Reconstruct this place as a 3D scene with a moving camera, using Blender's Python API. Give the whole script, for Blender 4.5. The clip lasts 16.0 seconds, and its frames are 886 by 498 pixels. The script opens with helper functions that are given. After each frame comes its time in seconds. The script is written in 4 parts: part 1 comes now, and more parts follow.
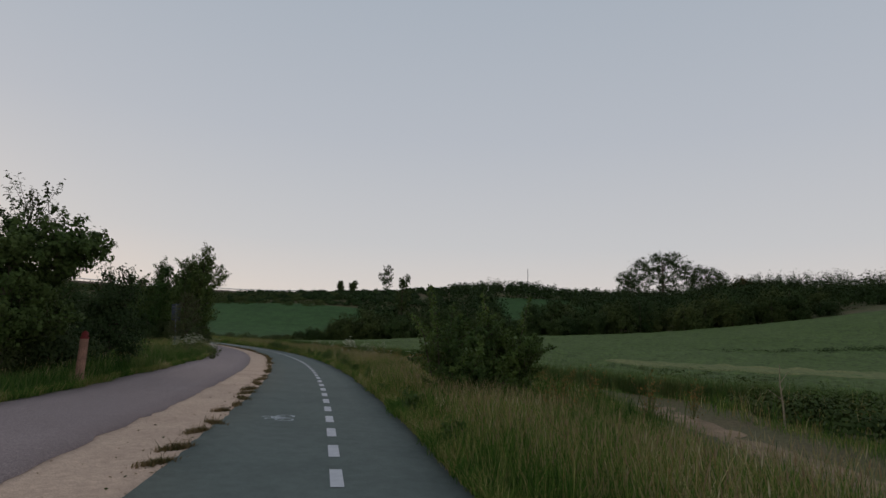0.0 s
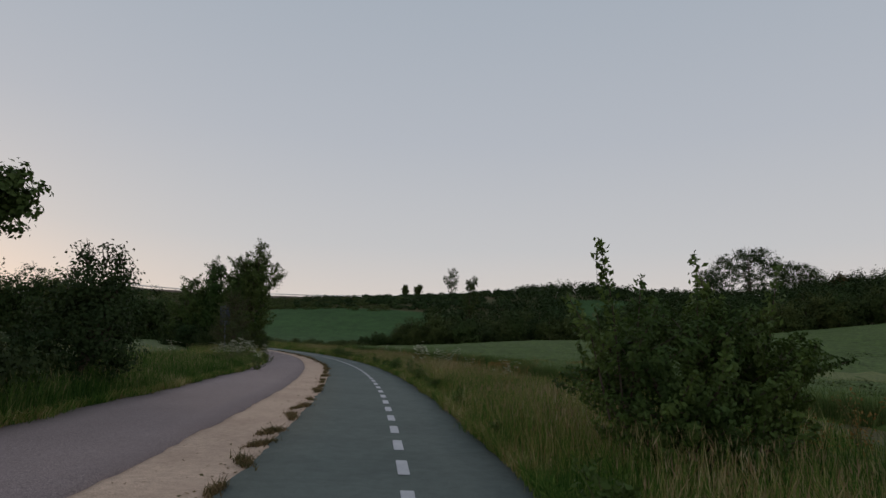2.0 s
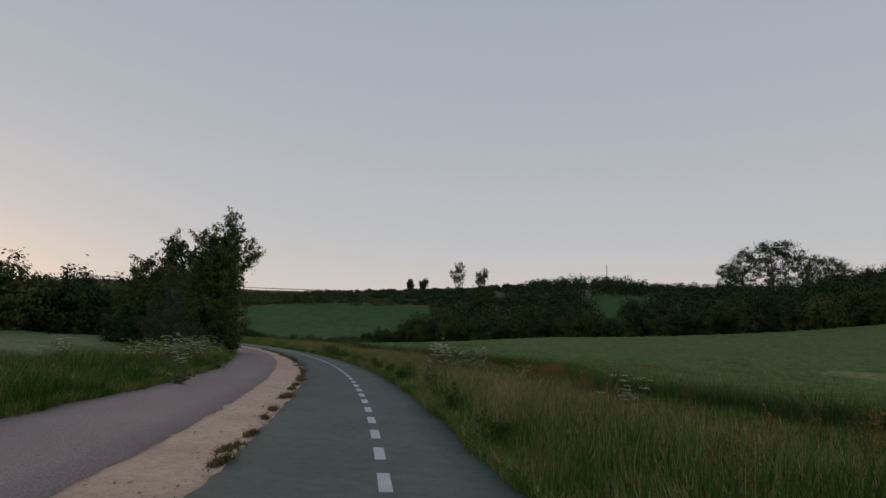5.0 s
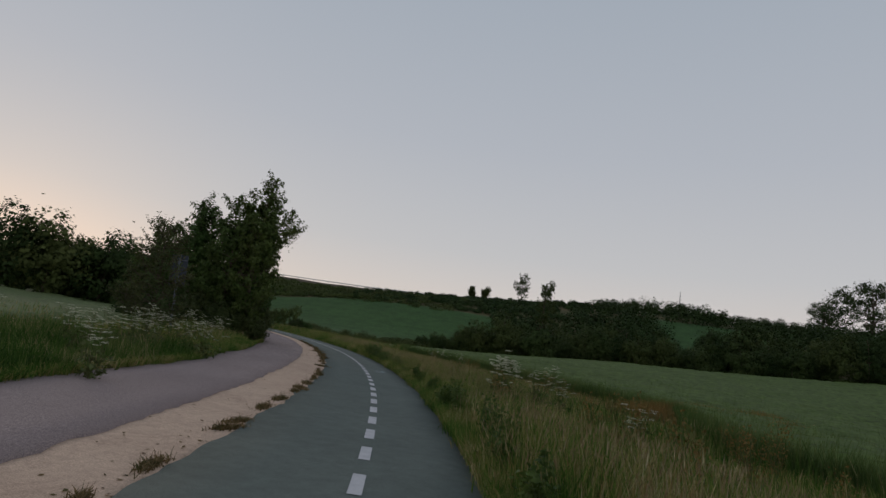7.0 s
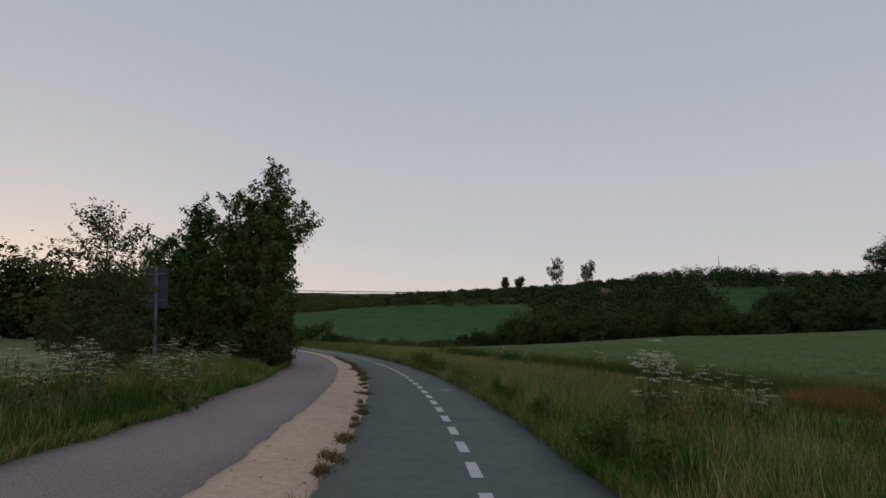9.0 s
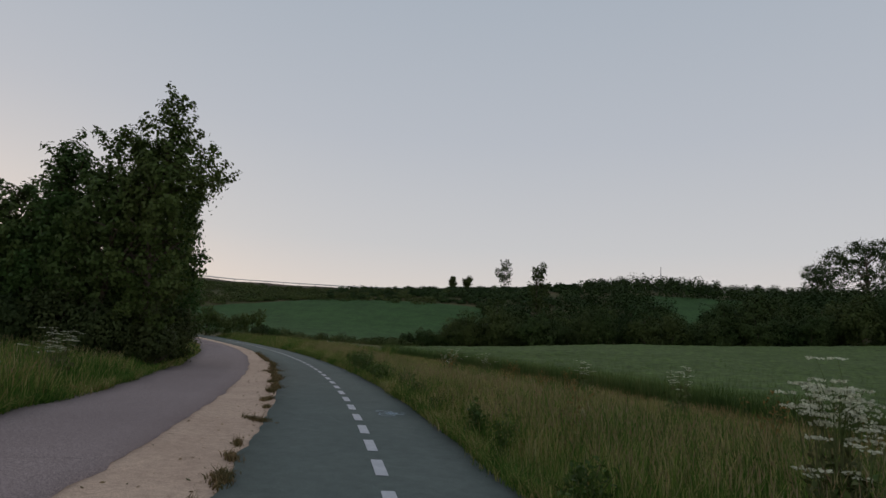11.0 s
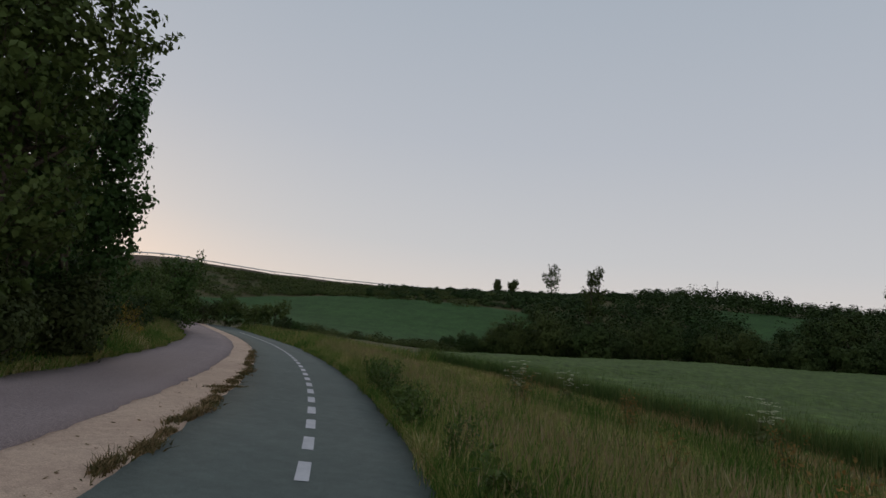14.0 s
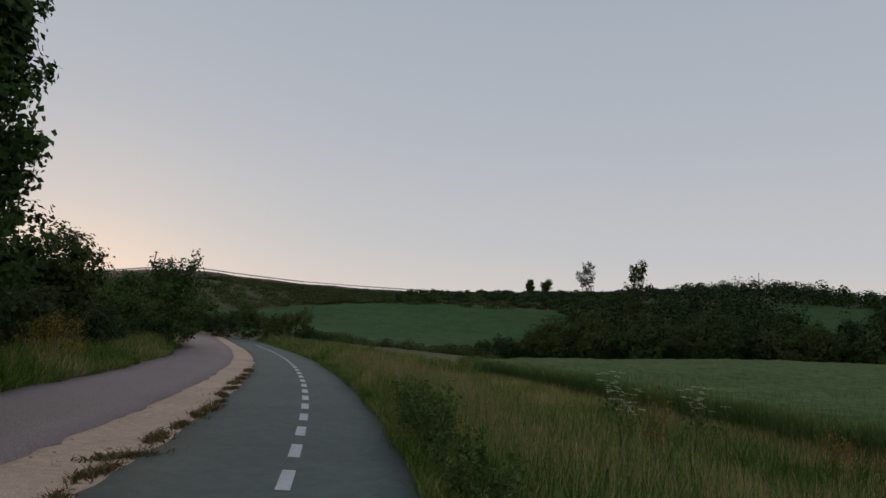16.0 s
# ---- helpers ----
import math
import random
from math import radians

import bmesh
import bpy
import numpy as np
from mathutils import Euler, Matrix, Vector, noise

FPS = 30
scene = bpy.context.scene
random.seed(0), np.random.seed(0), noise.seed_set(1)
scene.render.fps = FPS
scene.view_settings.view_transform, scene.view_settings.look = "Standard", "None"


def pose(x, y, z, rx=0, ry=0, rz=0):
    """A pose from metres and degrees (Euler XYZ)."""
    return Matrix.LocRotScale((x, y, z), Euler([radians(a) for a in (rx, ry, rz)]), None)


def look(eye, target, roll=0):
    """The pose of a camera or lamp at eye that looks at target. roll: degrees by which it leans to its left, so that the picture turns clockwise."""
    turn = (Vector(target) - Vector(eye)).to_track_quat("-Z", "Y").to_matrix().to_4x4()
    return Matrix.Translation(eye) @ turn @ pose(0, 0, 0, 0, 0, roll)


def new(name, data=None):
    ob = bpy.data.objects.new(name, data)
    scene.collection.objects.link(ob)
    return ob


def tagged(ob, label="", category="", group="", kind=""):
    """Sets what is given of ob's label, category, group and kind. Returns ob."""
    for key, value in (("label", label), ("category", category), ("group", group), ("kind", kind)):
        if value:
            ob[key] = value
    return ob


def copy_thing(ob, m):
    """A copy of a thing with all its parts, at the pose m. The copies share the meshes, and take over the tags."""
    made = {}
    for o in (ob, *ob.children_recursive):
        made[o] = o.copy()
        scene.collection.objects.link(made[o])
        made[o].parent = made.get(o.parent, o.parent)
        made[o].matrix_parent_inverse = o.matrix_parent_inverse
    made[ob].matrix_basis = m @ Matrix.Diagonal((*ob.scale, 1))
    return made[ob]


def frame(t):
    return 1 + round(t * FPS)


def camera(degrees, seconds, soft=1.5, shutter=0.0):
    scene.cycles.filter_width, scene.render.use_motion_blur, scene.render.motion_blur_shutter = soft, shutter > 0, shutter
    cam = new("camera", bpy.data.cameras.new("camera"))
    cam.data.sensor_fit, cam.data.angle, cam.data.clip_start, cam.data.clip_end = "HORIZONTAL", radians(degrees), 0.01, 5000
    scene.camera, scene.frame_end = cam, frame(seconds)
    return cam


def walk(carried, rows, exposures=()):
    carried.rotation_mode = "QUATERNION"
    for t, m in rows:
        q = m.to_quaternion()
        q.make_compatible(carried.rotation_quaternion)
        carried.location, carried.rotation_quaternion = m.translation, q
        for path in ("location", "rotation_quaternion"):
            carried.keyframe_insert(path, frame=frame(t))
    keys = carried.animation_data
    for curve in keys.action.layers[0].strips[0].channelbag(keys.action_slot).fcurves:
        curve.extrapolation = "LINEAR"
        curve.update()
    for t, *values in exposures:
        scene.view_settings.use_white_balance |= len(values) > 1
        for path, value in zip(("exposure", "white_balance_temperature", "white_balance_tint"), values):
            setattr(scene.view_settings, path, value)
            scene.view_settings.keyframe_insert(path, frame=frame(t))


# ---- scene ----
cam = camera(74.0, 16.0)
PATH = [
    (0.0, 0.047, -0.000, 1.087, 99.58, -2.17, -0.36),
    (0.5, -0.200, 1.421, 1.098, 99.61, -4.72, 2.35),
    (1.0, -0.457, 2.819, 1.115, 99.96, -5.65, 7.25),
    (1.5, -0.795, 4.139, 1.134, 99.97, -3.53, 7.54),
    (2.0, -1.070, 5.450, 1.150, 99.80, -1.90, 5.86),
    (2.5, -1.323, 6.767, 1.165, 99.55, -1.39, 3.35),
    (3.0, -1.537, 8.112, 1.179, 99.62, -2.77, 2.37),
    (3.5, -1.812, 9.516, 1.197, 99.93, -4.54, 5.05),
    (4.0, -2.144, 10.885, 1.215, 100.11, -4.92, 8.14),
    (4.5, -2.457, 12.169, 1.226, 99.91, -2.22, 9.62),
    (4.7, -2.566, 12.685, 1.232, 99.50, -1.20, 7.20),
    (6.8, -3.349, 18.106, 1.289, 99.73, -7.68, 8.12),
    (7.0, -3.484, 18.616, 1.296, 99.86, -8.20, 11.65),
    (7.5, -3.975, 19.863, 1.316, 99.94, -7.43, 18.04),
    (8.0, -4.497, 21.070, 1.337, 99.93, -5.32, 18.99),
    (8.4, -4.918, 21.981, 1.350, 99.84, -3.20, 18.98),
    (8.5, -5.023, 22.206, 1.352, 99.75, -3.84, 19.50),
    (9.0, -5.518, 23.329, 1.372, 99.42, -1.17, 15.20),
    (9.5, -5.876, 24.450, 1.386, 99.25, -0.93, 10.11),
    (11.8, -7.294, 29.628, 1.453, 99.59, -4.25, 9.80),
    (12.0, -7.411, 30.085, 1.459, 99.56, -4.10, 9.39),
    (12.4, -7.627, 30.979, 1.465, 99.58, -3.59, 7.40),
    (12.5, -7.682, 31.211, 1.467, 99.32, -3.24, 6.65),
    (13.0, -7.915, 32.427, 1.480, 99.42, -5.31, 7.16),
    (13.5, -8.292, 33.691, 1.498, 99.70, -7.18, 11.87),
    (14.0, -8.694, 34.900, 1.514, 99.60, -6.68, 13.38),
    (14.5, -9.051, 36.069, 1.531, 99.59, -5.36, 14.10),
    (15.0, -9.477, 37.207, 1.548, 99.75, -5.14, 13.41),
    (15.5, -9.920, 38.316, 1.565, 99.71, -5.56, 15.62),
    (16.0, -10.358, 39.417, 1.581, 99.78, -4.69, 16.39),
]
walk(cam, [(t, pose(*p)) for t, *p in PATH], [(0, 0.06), (1.5, 0.02), (4, 0.03), (4.5, -0.05), (7, -0.04), (8, -0.07), (9.5, 0.06), (12, 0.08), (13, 0.07), (14.5, 0.06), (15, -0.01), (16, 0.02)])

# ---- light ----
world = bpy.data.worlds.new("dusk_sky")
scene.world = world
world.use_nodes = True
wn, wl = world.node_tree.nodes, world.node_tree.links
bg = wn["Background"]
sky = wn.new("ShaderNodeTexSky")
sky.sky_type, sky.sun_disc = "NISHITA", False
sky.sun_elevation, sky.sun_rotation = radians(3.0), radians(-50)
sky.air_density, sky.dust_density = 1.0, 2.0
tc = wn.new("ShaderNodeTexCoord")
sep = wn.new("ShaderNodeSeparateXYZ")
ramp = wn.new("ShaderNodeValToRGB")
wl.new(tc.outputs["Generated"], sep.inputs[0])
wl.new(sep.outputs["Z"], ramp.inputs[0])
SKY = [(0.0, (0.675, 0.59, 0.525)), (0.07, (0.65, 0.59, 0.555)), (0.17, (0.53, 0.53, 0.545)),
       (0.34, (0.44, 0.465, 0.515)), (0.55, (0.37, 0.413, 0.475)), (1.0, (0.30, 0.35, 0.43))]
for i, (p, c) in enumerate(SKY):
    e = ramp.color_ramp.elements[i] if i < 2 else ramp.color_ramp.elements.new(p)
    e.position, e.color = p, (*c, 1)
scaled = wn.new("ShaderNodeMix")
scaled.data_type, scaled.blend_type = "RGBA", "MIX"
scaled.inputs["Factor"].default_value = 0.007
wl.new(ramp.outputs[0], scaled.inputs["A"])
wl.new(sky.outputs[0], scaled.inputs["B"])
wl.new(scaled.outputs["Result"], bg.inputs[0])
bg.inputs[1].default_value = 1.0
sun_data = bpy.data.lights.new("sun", "SUN")
sun_data.energy, sun_data.angle, sun_data.color = 0.5, radians(20), (1.0, 0.82, 0.66)
sun = new("sun", sun_data)
sun.matrix_world = look((-60, 50, 16), (0, 0, 0))

# ---- materials ----


def mat(name, colour, rough=0.85, spec=0.1, scale=3.0, amount=0.25, fine=60.0, bump=0.0, second=None, translucent=0.0,
        island=None, obj_random=0.0, mottle=0.0, mottle_scale=9.0):
    """A node material: colour varied by a coarse and a fine noise, with relief. island: colours picked at random per island."""
    m = bpy.data.materials.new(name)
    m.use_nodes = True
    n, l = m.node_tree.nodes, m.node_tree.links
    b = n["Principled BSDF"]
    b.inputs["Roughness"].default_value = rough
    b.inputs["Specular IOR Level"].default_value = spec
    geo = n.new("ShaderNodeNewGeometry")
    coarse, small = n.new("ShaderNodeTexNoise"), n.new("ShaderNodeTexNoise")
    for node, sc in ((coarse, scale), (small, fine)):
        node.inputs["Scale"].default_value = sc
        node.inputs["Detail"].default_value = 4
        l.new(geo.outputs["Position"], node.inputs["Vector"])
    if island:
        cr = n.new("ShaderNodeValToRGB")
        cr.color_ramp.interpolation = "LINEAR"
        for i, (p, c) in enumerate(island):
            e = cr.color_ramp.elements[i] if i < 2 else cr.color_ramp.elements.new(p)
            e.position, e.color = p, (*c, 1)
        add = n.new("ShaderNodeMath")
        add.operation = "MULTIPLY_ADD"
        l.new(coarse.outputs["Fac"], add.inputs[0])
        add.inputs[1].default_value = 1.5
        shift = n.new("ShaderNodeMath")
        shift.operation = "MULTIPLY_ADD"
        l.new(geo.outputs["Random Per Island"], shift.inputs[0])
        shift.inputs[1].default_value = 0.75
        shift.inputs[2].default_value = -0.66
        l.new(shift.outputs[0], add.inputs[2])
        l.new(add.outputs[0], cr.inputs[0])
        base = cr.outputs[0]
    else:
        mix = n.new("ShaderNodeMix")
        mix.data_type = "RGBA"
        cr = n.new("ShaderNodeValToRGB")
        cr.color_ramp.elements[0].position, cr.color_ramp.elements[1].position = 0.35, 0.65
        l.new(coarse.outputs["Fac"], cr.inputs[0])
        l.new(cr.outputs[0], mix.inputs["Factor"])
        mix.inputs["A"].default_value = (*colour, 1)
        mix.inputs["B"].default_value = (*(second or [c * (1 - amount) for c in colour]), 1)
        base = mix.outputs["Result"]
    hsv = n.new("ShaderNodeHueSaturation")
    val = n.new("ShaderNodeMapRange")
    val.inputs["From Min"].default_value, val.inputs["From Max"].default_value = 0.3, 0.7
    val.inputs["To Min"].default_value, val.inputs["To Max"].default_value = 1 - amount, 1 + amount
    l.new(small.outputs["Fac"], val.inputs["Value"])
    if mottle:
        third = n.new("ShaderNodeTexNoise")
        third.inputs["Scale"].default_value, third.inputs["Detail"].default_value, third.inputs["Roughness"].default_value = mottle_scale, 5, 0.7
        l.new(geo.outputs["Position"], third.inputs["Vector"])
        spread = n.new("ShaderNodeMapRange")
        spread.inputs["From Min"].default_value, spread.inputs["From Max"].default_value = 0.32, 0.68
        spread.inputs["To Min"].default_value, spread.inputs["To Max"].default_value = 1 - mottle, 1 + mottle
        l.new(third.outputs["Fac"], spread.inputs["Value"])
        both = n.new("ShaderNodeMath")
        both.operation = "MULTIPLY"
        l.new(val.outputs[0], both.inputs[0])
        l.new(spread.outputs[0], both.inputs[1])
        val = both
    if obj_random:
        info = n.new("ShaderNodeObjectInfo")
        mul = n.new("ShaderNodeMath")
        mul.operation = "MULTIPLY_ADD"
        l.new(info.outputs["Random"], mul.inputs[0])
        mul.inputs[1].default_value, mul.inputs[2].default_value = 2 * obj_random, 1 - obj_random
        prod = n.new("ShaderNodeMath")
        prod.operation = "MULTIPLY"
        l.new(val.outputs[0], prod.inputs[0])
        l.new(mul.outputs[0], prod.inputs[1])
        l.new(prod.outputs[0], hsv.inputs["Value"])
        hue = n.new("ShaderNodeMath")
        hue.operation = "MULTIPLY_ADD"
        l.new(info.outputs["Random"], hue.inputs[0])
        hue.inputs[1].default_value, hue.inputs[2].default_value = -0.06, 0.52
        l.new(hue.outputs[0], hsv.inputs["Hue"])
    else:
        l.new(val.outputs[0], hsv.inputs["Value"])
    l.new(base, hsv.inputs["Color"])
    l.new(hsv.outputs[0], b.inputs["Base Color"])
    if bump:
        bp = n.new("ShaderNodeBump")
        bp.inputs["Strength"].default_value = bump
        bp.inputs["Distance"].default_value = 0.01
        l.new(small.outputs["Fac"], bp.inputs["Height"])
        l.new(bp.outputs[0], b.inputs["Normal"])
    if translucent:
        tr = n.new("ShaderNodeBsdfTranslucent")
        ms = n.new("ShaderNodeMixShader")
        ms.inputs[0].default_value = translucent
        l.new(hsv.outputs[0], tr.inputs[0])
        l.new(b.outputs[0], ms.inputs[1])
        l.new(tr.outputs[0], ms.inputs[2])
        l.new(ms.outputs[0], n["Material Output"].inputs[0])
    return m


M_GROUND = mat("verge_soil", (0.075, 0.085, 0.035), scale=0.25, amount=0.4, fine=14, bump=0.6, second=(0.12, 0.095, 0.05))
M_ROAD = mat("worn_asphalt", (0.285, 0.225, 0.215), rough=0.9, scale=0.45, amount=0.5, fine=110, bump=0.1, second=(0.255, 0.20, 0.192), mottle=0.24, mottle_scale=38)
M_SAND = mat("pale_gravel", (0.55, 0.40, 0.30), rough=0.95, scale=0.9, amount=0.25, fine=95, bump=0.3, second=(0.47, 0.335, 0.25), mottle=0.14, mottle_scale=11)
M_PATH = mat("green_asphalt", (0.124, 0.144, 0.129), rough=0.85, spec=0.1, scale=0.7, amount=0.25, fine=140, bump=0.3, second=(0.108, 0.127, 0.114), mottle=0.12, mottle_scale=6)
M_PAINT = mat("road_paint", (0.55, 0.54, 0.55), rough=0.7, scale=6, amount=0.1, fine=70, bump=0.3, second=(0.47, 0.465, 0.48))
M_SYMBOL = mat("worn_road_paint", (0.5, 0.53, 0.55), rough=0.7, scale=9, amount=0.25, fine=50, bump=0.3, second=(0.32, 0.35, 0.36))
M_SYMBOL2 = mat("bluish_road_paint", (0.3, 0.38, 0.43), rough=0.7, scale=9, amount=0.25, fine=50, bump=0.3, second=(0.2, 0.25, 0.27))
M_CROP = mat("young_wheat", (0.06, 0.094, 0.021), scale=0.12, amount=0.45, fine=3.0, bump=1.0, second=(0.07, 0.105, 0.028), mottle=0.25, mottle_scale=0.9)
M_HILL = mat("hill_crop", (0.045, 0.095, 0.028), scale=0.06, amount=0.2, fine=2.5, bump=0.5, second=(0.038, 0.08, 0.024), mottle=0.2, mottle_scale=0.4)
M_CRACK = mat("crack_dirt", (0.13, 0.105, 0.1), scale=3, amount=0.2, fine=30)
M_DIRT = mat("bare_earth", (0.26, 0.18, 0.115), scale=1.5, amount=0.3, fine=25, bump=1.0, second=(0.16, 0.115, 0.07))
GRASS = [(0.0, (0.036, 0.084, 0.014)), (0.35, (0.079, 0.156, 0.026)), (0.55, (0.144, 0.204, 0.042)), (0.70, (0.324, 0.294, 0.108)), (0.86, (0.264, 0.168, 0.072)), (1.0, (0.540, 0.456, 0.240))]
M_GRASS = mat("tall_grass", (0, 0, 0), scale=0.8, amount=0.3, fine=20, translucent=0.18, island=GRASS)
MEADOW = [(0.0, (0.040, 0.092, 0.016)), (0.31, (0.092, 0.178, 0.030)), (0.52, (0.172, 0.230, 0.052)), (0.66, (0.391, 0.356, 0.138)), (0.84, (0.322, 0.218, 0.092)), (1.0, (0.575, 0.494, 0.265))]
M_MEADOW = mat("dry_meadow_grass", (0, 0, 0), scale=0.9, amount=0.3, fine=20, translucent=0.2, island=MEADOW)
LUSH = [(0.0, (0.024, 0.058, 0.011)), (0.4, (0.053, 0.107, 0.019)), (0.66, (0.096, 0.148, 0.034)), (0.86, (0.193, 0.197, 0.072)), (1.0, (0.308, 0.269, 0.135))]
M_LUSH = mat("lush_grass", (0, 0, 0), scale=0.8, amount=0.3, fine=20, translucent=0.15, island=LUSH)
M_HEADS = mat("seed_heads", (0, 0, 0), scale=0.8, amount=0.2, fine=20, translucent=0.3,
              island=[(0.0, (0.15, 0.145, 0.055)), (0.4, (0.27, 0.235, 0.11)), (0.75, (0.22, 0.15, 0.085)), (1.0, (0.40, 0.35, 0.21))])
M_STRAW = mat("straw_grass", (0, 0, 0), scale=0.8, amount=0.25, fine=20, translucent=0.25,
              island=[(0.0, (0.10, 0.11, 0.035)), (0.35, (0.22, 0.17, 0.075)), (0.7, (0.32, 0.22, 0.10)), (1.0, (0.30, 0.27, 0.15))])
M_WHEAT = mat("wheat_stems", (0, 0, 0), scale=0.4, amount=0.25, fine=20, translucent=0.3,
              island=[(0.0, (0.05, 0.09, 0.025)), (0.5, (0.08, 0.125, 0.035)), (1.0, (0.15, 0.17, 0.06))])
M_RUST = mat("dry_dock", (0.26, 0.15, 0.05), scale=2, amount=0.35, fine=20, second=(0.13, 0.11, 0.04), translucent=0.2)
M_TUFT = mat("dry_tuft", (0, 0, 0), scale=2, amount=0.3, fine=20, translucent=0.2,
             island=[(0.0, (0.07, 0.075, 0.028)), (0.5, (0.17, 0.125, 0.06)), (1.0, (0.3, 0.2, 0.11))])
M_LEAF = mat("poplar_leaves", (0.055, 0.10, 0.026), rough=0.6, scale=0.9, amount=0.3, fine=6, second=(0.08, 0.12, 0.036), translucent=0.2, obj_random=0.12)
M_LEAF_THIN = mat("thin_leaves", (0.055, 0.085, 0.03), rough=0.65, scale=1.2, amount=0.3, fine=6, second=(0.085, 0.088, 0.036), translucent=0.2)
M_BROOM = mat("yellow_broom", (0.36, 0.24, 0.035), rough=0.7, scale=3, amount=0.3, fine=10, second=(0.16, 0.14, 0.03), translucent=0.2)
M_LEAF_DARK = mat("dark_leaves", (0.032, 0.055, 0.018), rough=0.65, scale=0.9, amount=0.3, fine=6, second=(0.05, 0.074, 0.025), translucent=0.2, obj_random=0.15)
M_LEAF_BUSH = mat("shrub_leaves", (0.05, 0.088, 0.024), rough=0.55, scale=1.6, amount=0.35, fine=8, second=(0.1, 0.145, 0.035), translucent=0.25)
M_LEAF_WOOD = mat("wood_leaves", (0.034, 0.06, 0.017), rough=0.8, scale=0.16, amount=0.3, fine=0.9, second=(0.056, 0.08, 0.025), translucent=0.06, obj_random=0.28)
# orange of low sun painted into the leaf colour of hilltop trees
M_LEAF_SUNLIT = mat("sunlit_leaves", (0.13, 0.08, 0.03), rough=0.8, scale=0.15, amount=0.35, fine=1.2, second=(0.09, 0.06, 0.028), translucent=0.2, obj_random=0.2)
M_BARK = mat("bark", (0.11, 0.085, 0.065), rough=0.95, scale=5, amount=0.3, fine=40, bump=1.0)
M_TWIG = mat("pale_twig", (0.30, 0.25, 0.17), rough=0.9, scale=8, amount=0.25, fine=40)
M_POST = mat("weathered_wood", (0.30, 0.17, 0.125), rough=0.9, scale=6, amount=0.25, fine=50, bump=0.6)
M_RED = mat("red_band", (0.17, 0.03, 0.028), rough=0.6, scale=6, amount=0.2, fine=40)
M_STEEL = mat("galvanised_steel", (0.10, 0.115, 0.14), rough=0.5, spec=0.5, scale=4, amount=0.12, fine=40)
M_SIGN = mat("grey_blue_sign_back", (0.035, 0.045, 0.065), rough=0.55, spec=0.4, scale=3, amount=0.12, fine=40)
M_WHITE = mat("white_coating", (0.72, 0.71, 0.70), rough=0.6, scale=1, amount=0.08, fine=10)
M_BLACK = mat("black_band", (0.03, 0.03, 0.03), rough=0.6, scale=1, amount=0.1, fine=10)
M_FLOWER = mat("white_umbels", (0.62, 0.62, 0.47), rough=0.8, scale=4, amount=0.2, fine=30, translucent=0.3)
M_STEM = mat("weed_stems", (0.08, 0.125, 0.035), rough=0.8, scale=4, amount=0.3, fine=30, second=(0.10, 0.10, 0.045))
M_RIDGE = mat("bare_bank", (0.12, 0.085, 0.065), scale=0.1, amount=0.3, fine=1.5, second=(0.085, 0.075, 0.045))

# ---- the plan: centre line of the cycle path, and the lie of the land ----
CURVE = [0.899, -7.735, 0.006, -9.617, 0.236]


def line_x(y):
    """x of the cycle path's centre line."""
    yc = np.clip(y, 0, 66)
    slope = np.polyval(np.polyder(CURVE), yc / 50) / 50
    return np.polyval(CURVE, yc / 50) + slope * (y - yc)


def smooth(a):
    a = np.clip(a, 0, 1)
    return a * a * (3 - 2 * a)


def land(x, y):
    """Height of the ground."""
    x, y = np.asarray(x, float), np.asarray(y, float)
    xp = np.clip(x, -60, 40)
    z = -0.12 - 0.0165 * xp + 0.0081 * np.clip(y, -60, 160)
    side = smooth((x - line_x(np.clip(y, -40, 66)) - 2) / 30)
    xa = np.clip(x, -40, 100)
    z = z + (0.1 + 0.045 * (xa + 40) + 0.00073 * np.clip(xa, 0, None) ** 2) * smooth((y - 35) / 75) * side
    hill = 1 - (1 - smooth((y - 120) / 75)) * (1 - smooth((-x - 72) / 45) * (0.08 + 0.66 * smooth((y - 80) / 110) + 0.26 * smooth((y - 150) / 40)))
    z = z + (13.7 + 2.8 * smooth((x + 70) / 60) - 10 * smooth((x - 10) / 90)) * hill
    return z


# arc length along the centre line, for things laid along it
_ys = np.linspace(-40, 82, 2441)
_xs = line_x(_ys)
_arc = np.concatenate([[0], np.cumsum(np.hypot(np.diff(_xs), np.diff(_ys)))])
_arc -= np.interp(0, _ys, _arc)


def along(s, off):
    """The ground place s metres along the centre line and off metres to its right."""
    s, off = np.asarray(s, float), np.asarray(off, float)
    y, x = np.interp(s, _arc, _ys), np.interp(s, _arc, _xs)
    y2, x2 = np.interp(s + 0.1, _arc, _ys), np.interp(s + 0.1, _arc, _xs)
    dx, dy = x2 - x, y2 - y
    n = np.hypot(dx, dy)
    return x + off * dy / n, y - off * dx / n


# ---- mesh helpers ----


def mesh_from(name, verts, faces, material, smooth_shade=False):
    me = bpy.data.meshes.new(name)
    me.from_pydata([tuple(v) for v in verts], [], [tuple(f) for f in faces])
    me.materials.append(material)
    if smooth_shade:
        me.polygons.foreach_set("use_smooth", [True] * len(me.polygons))
    return me


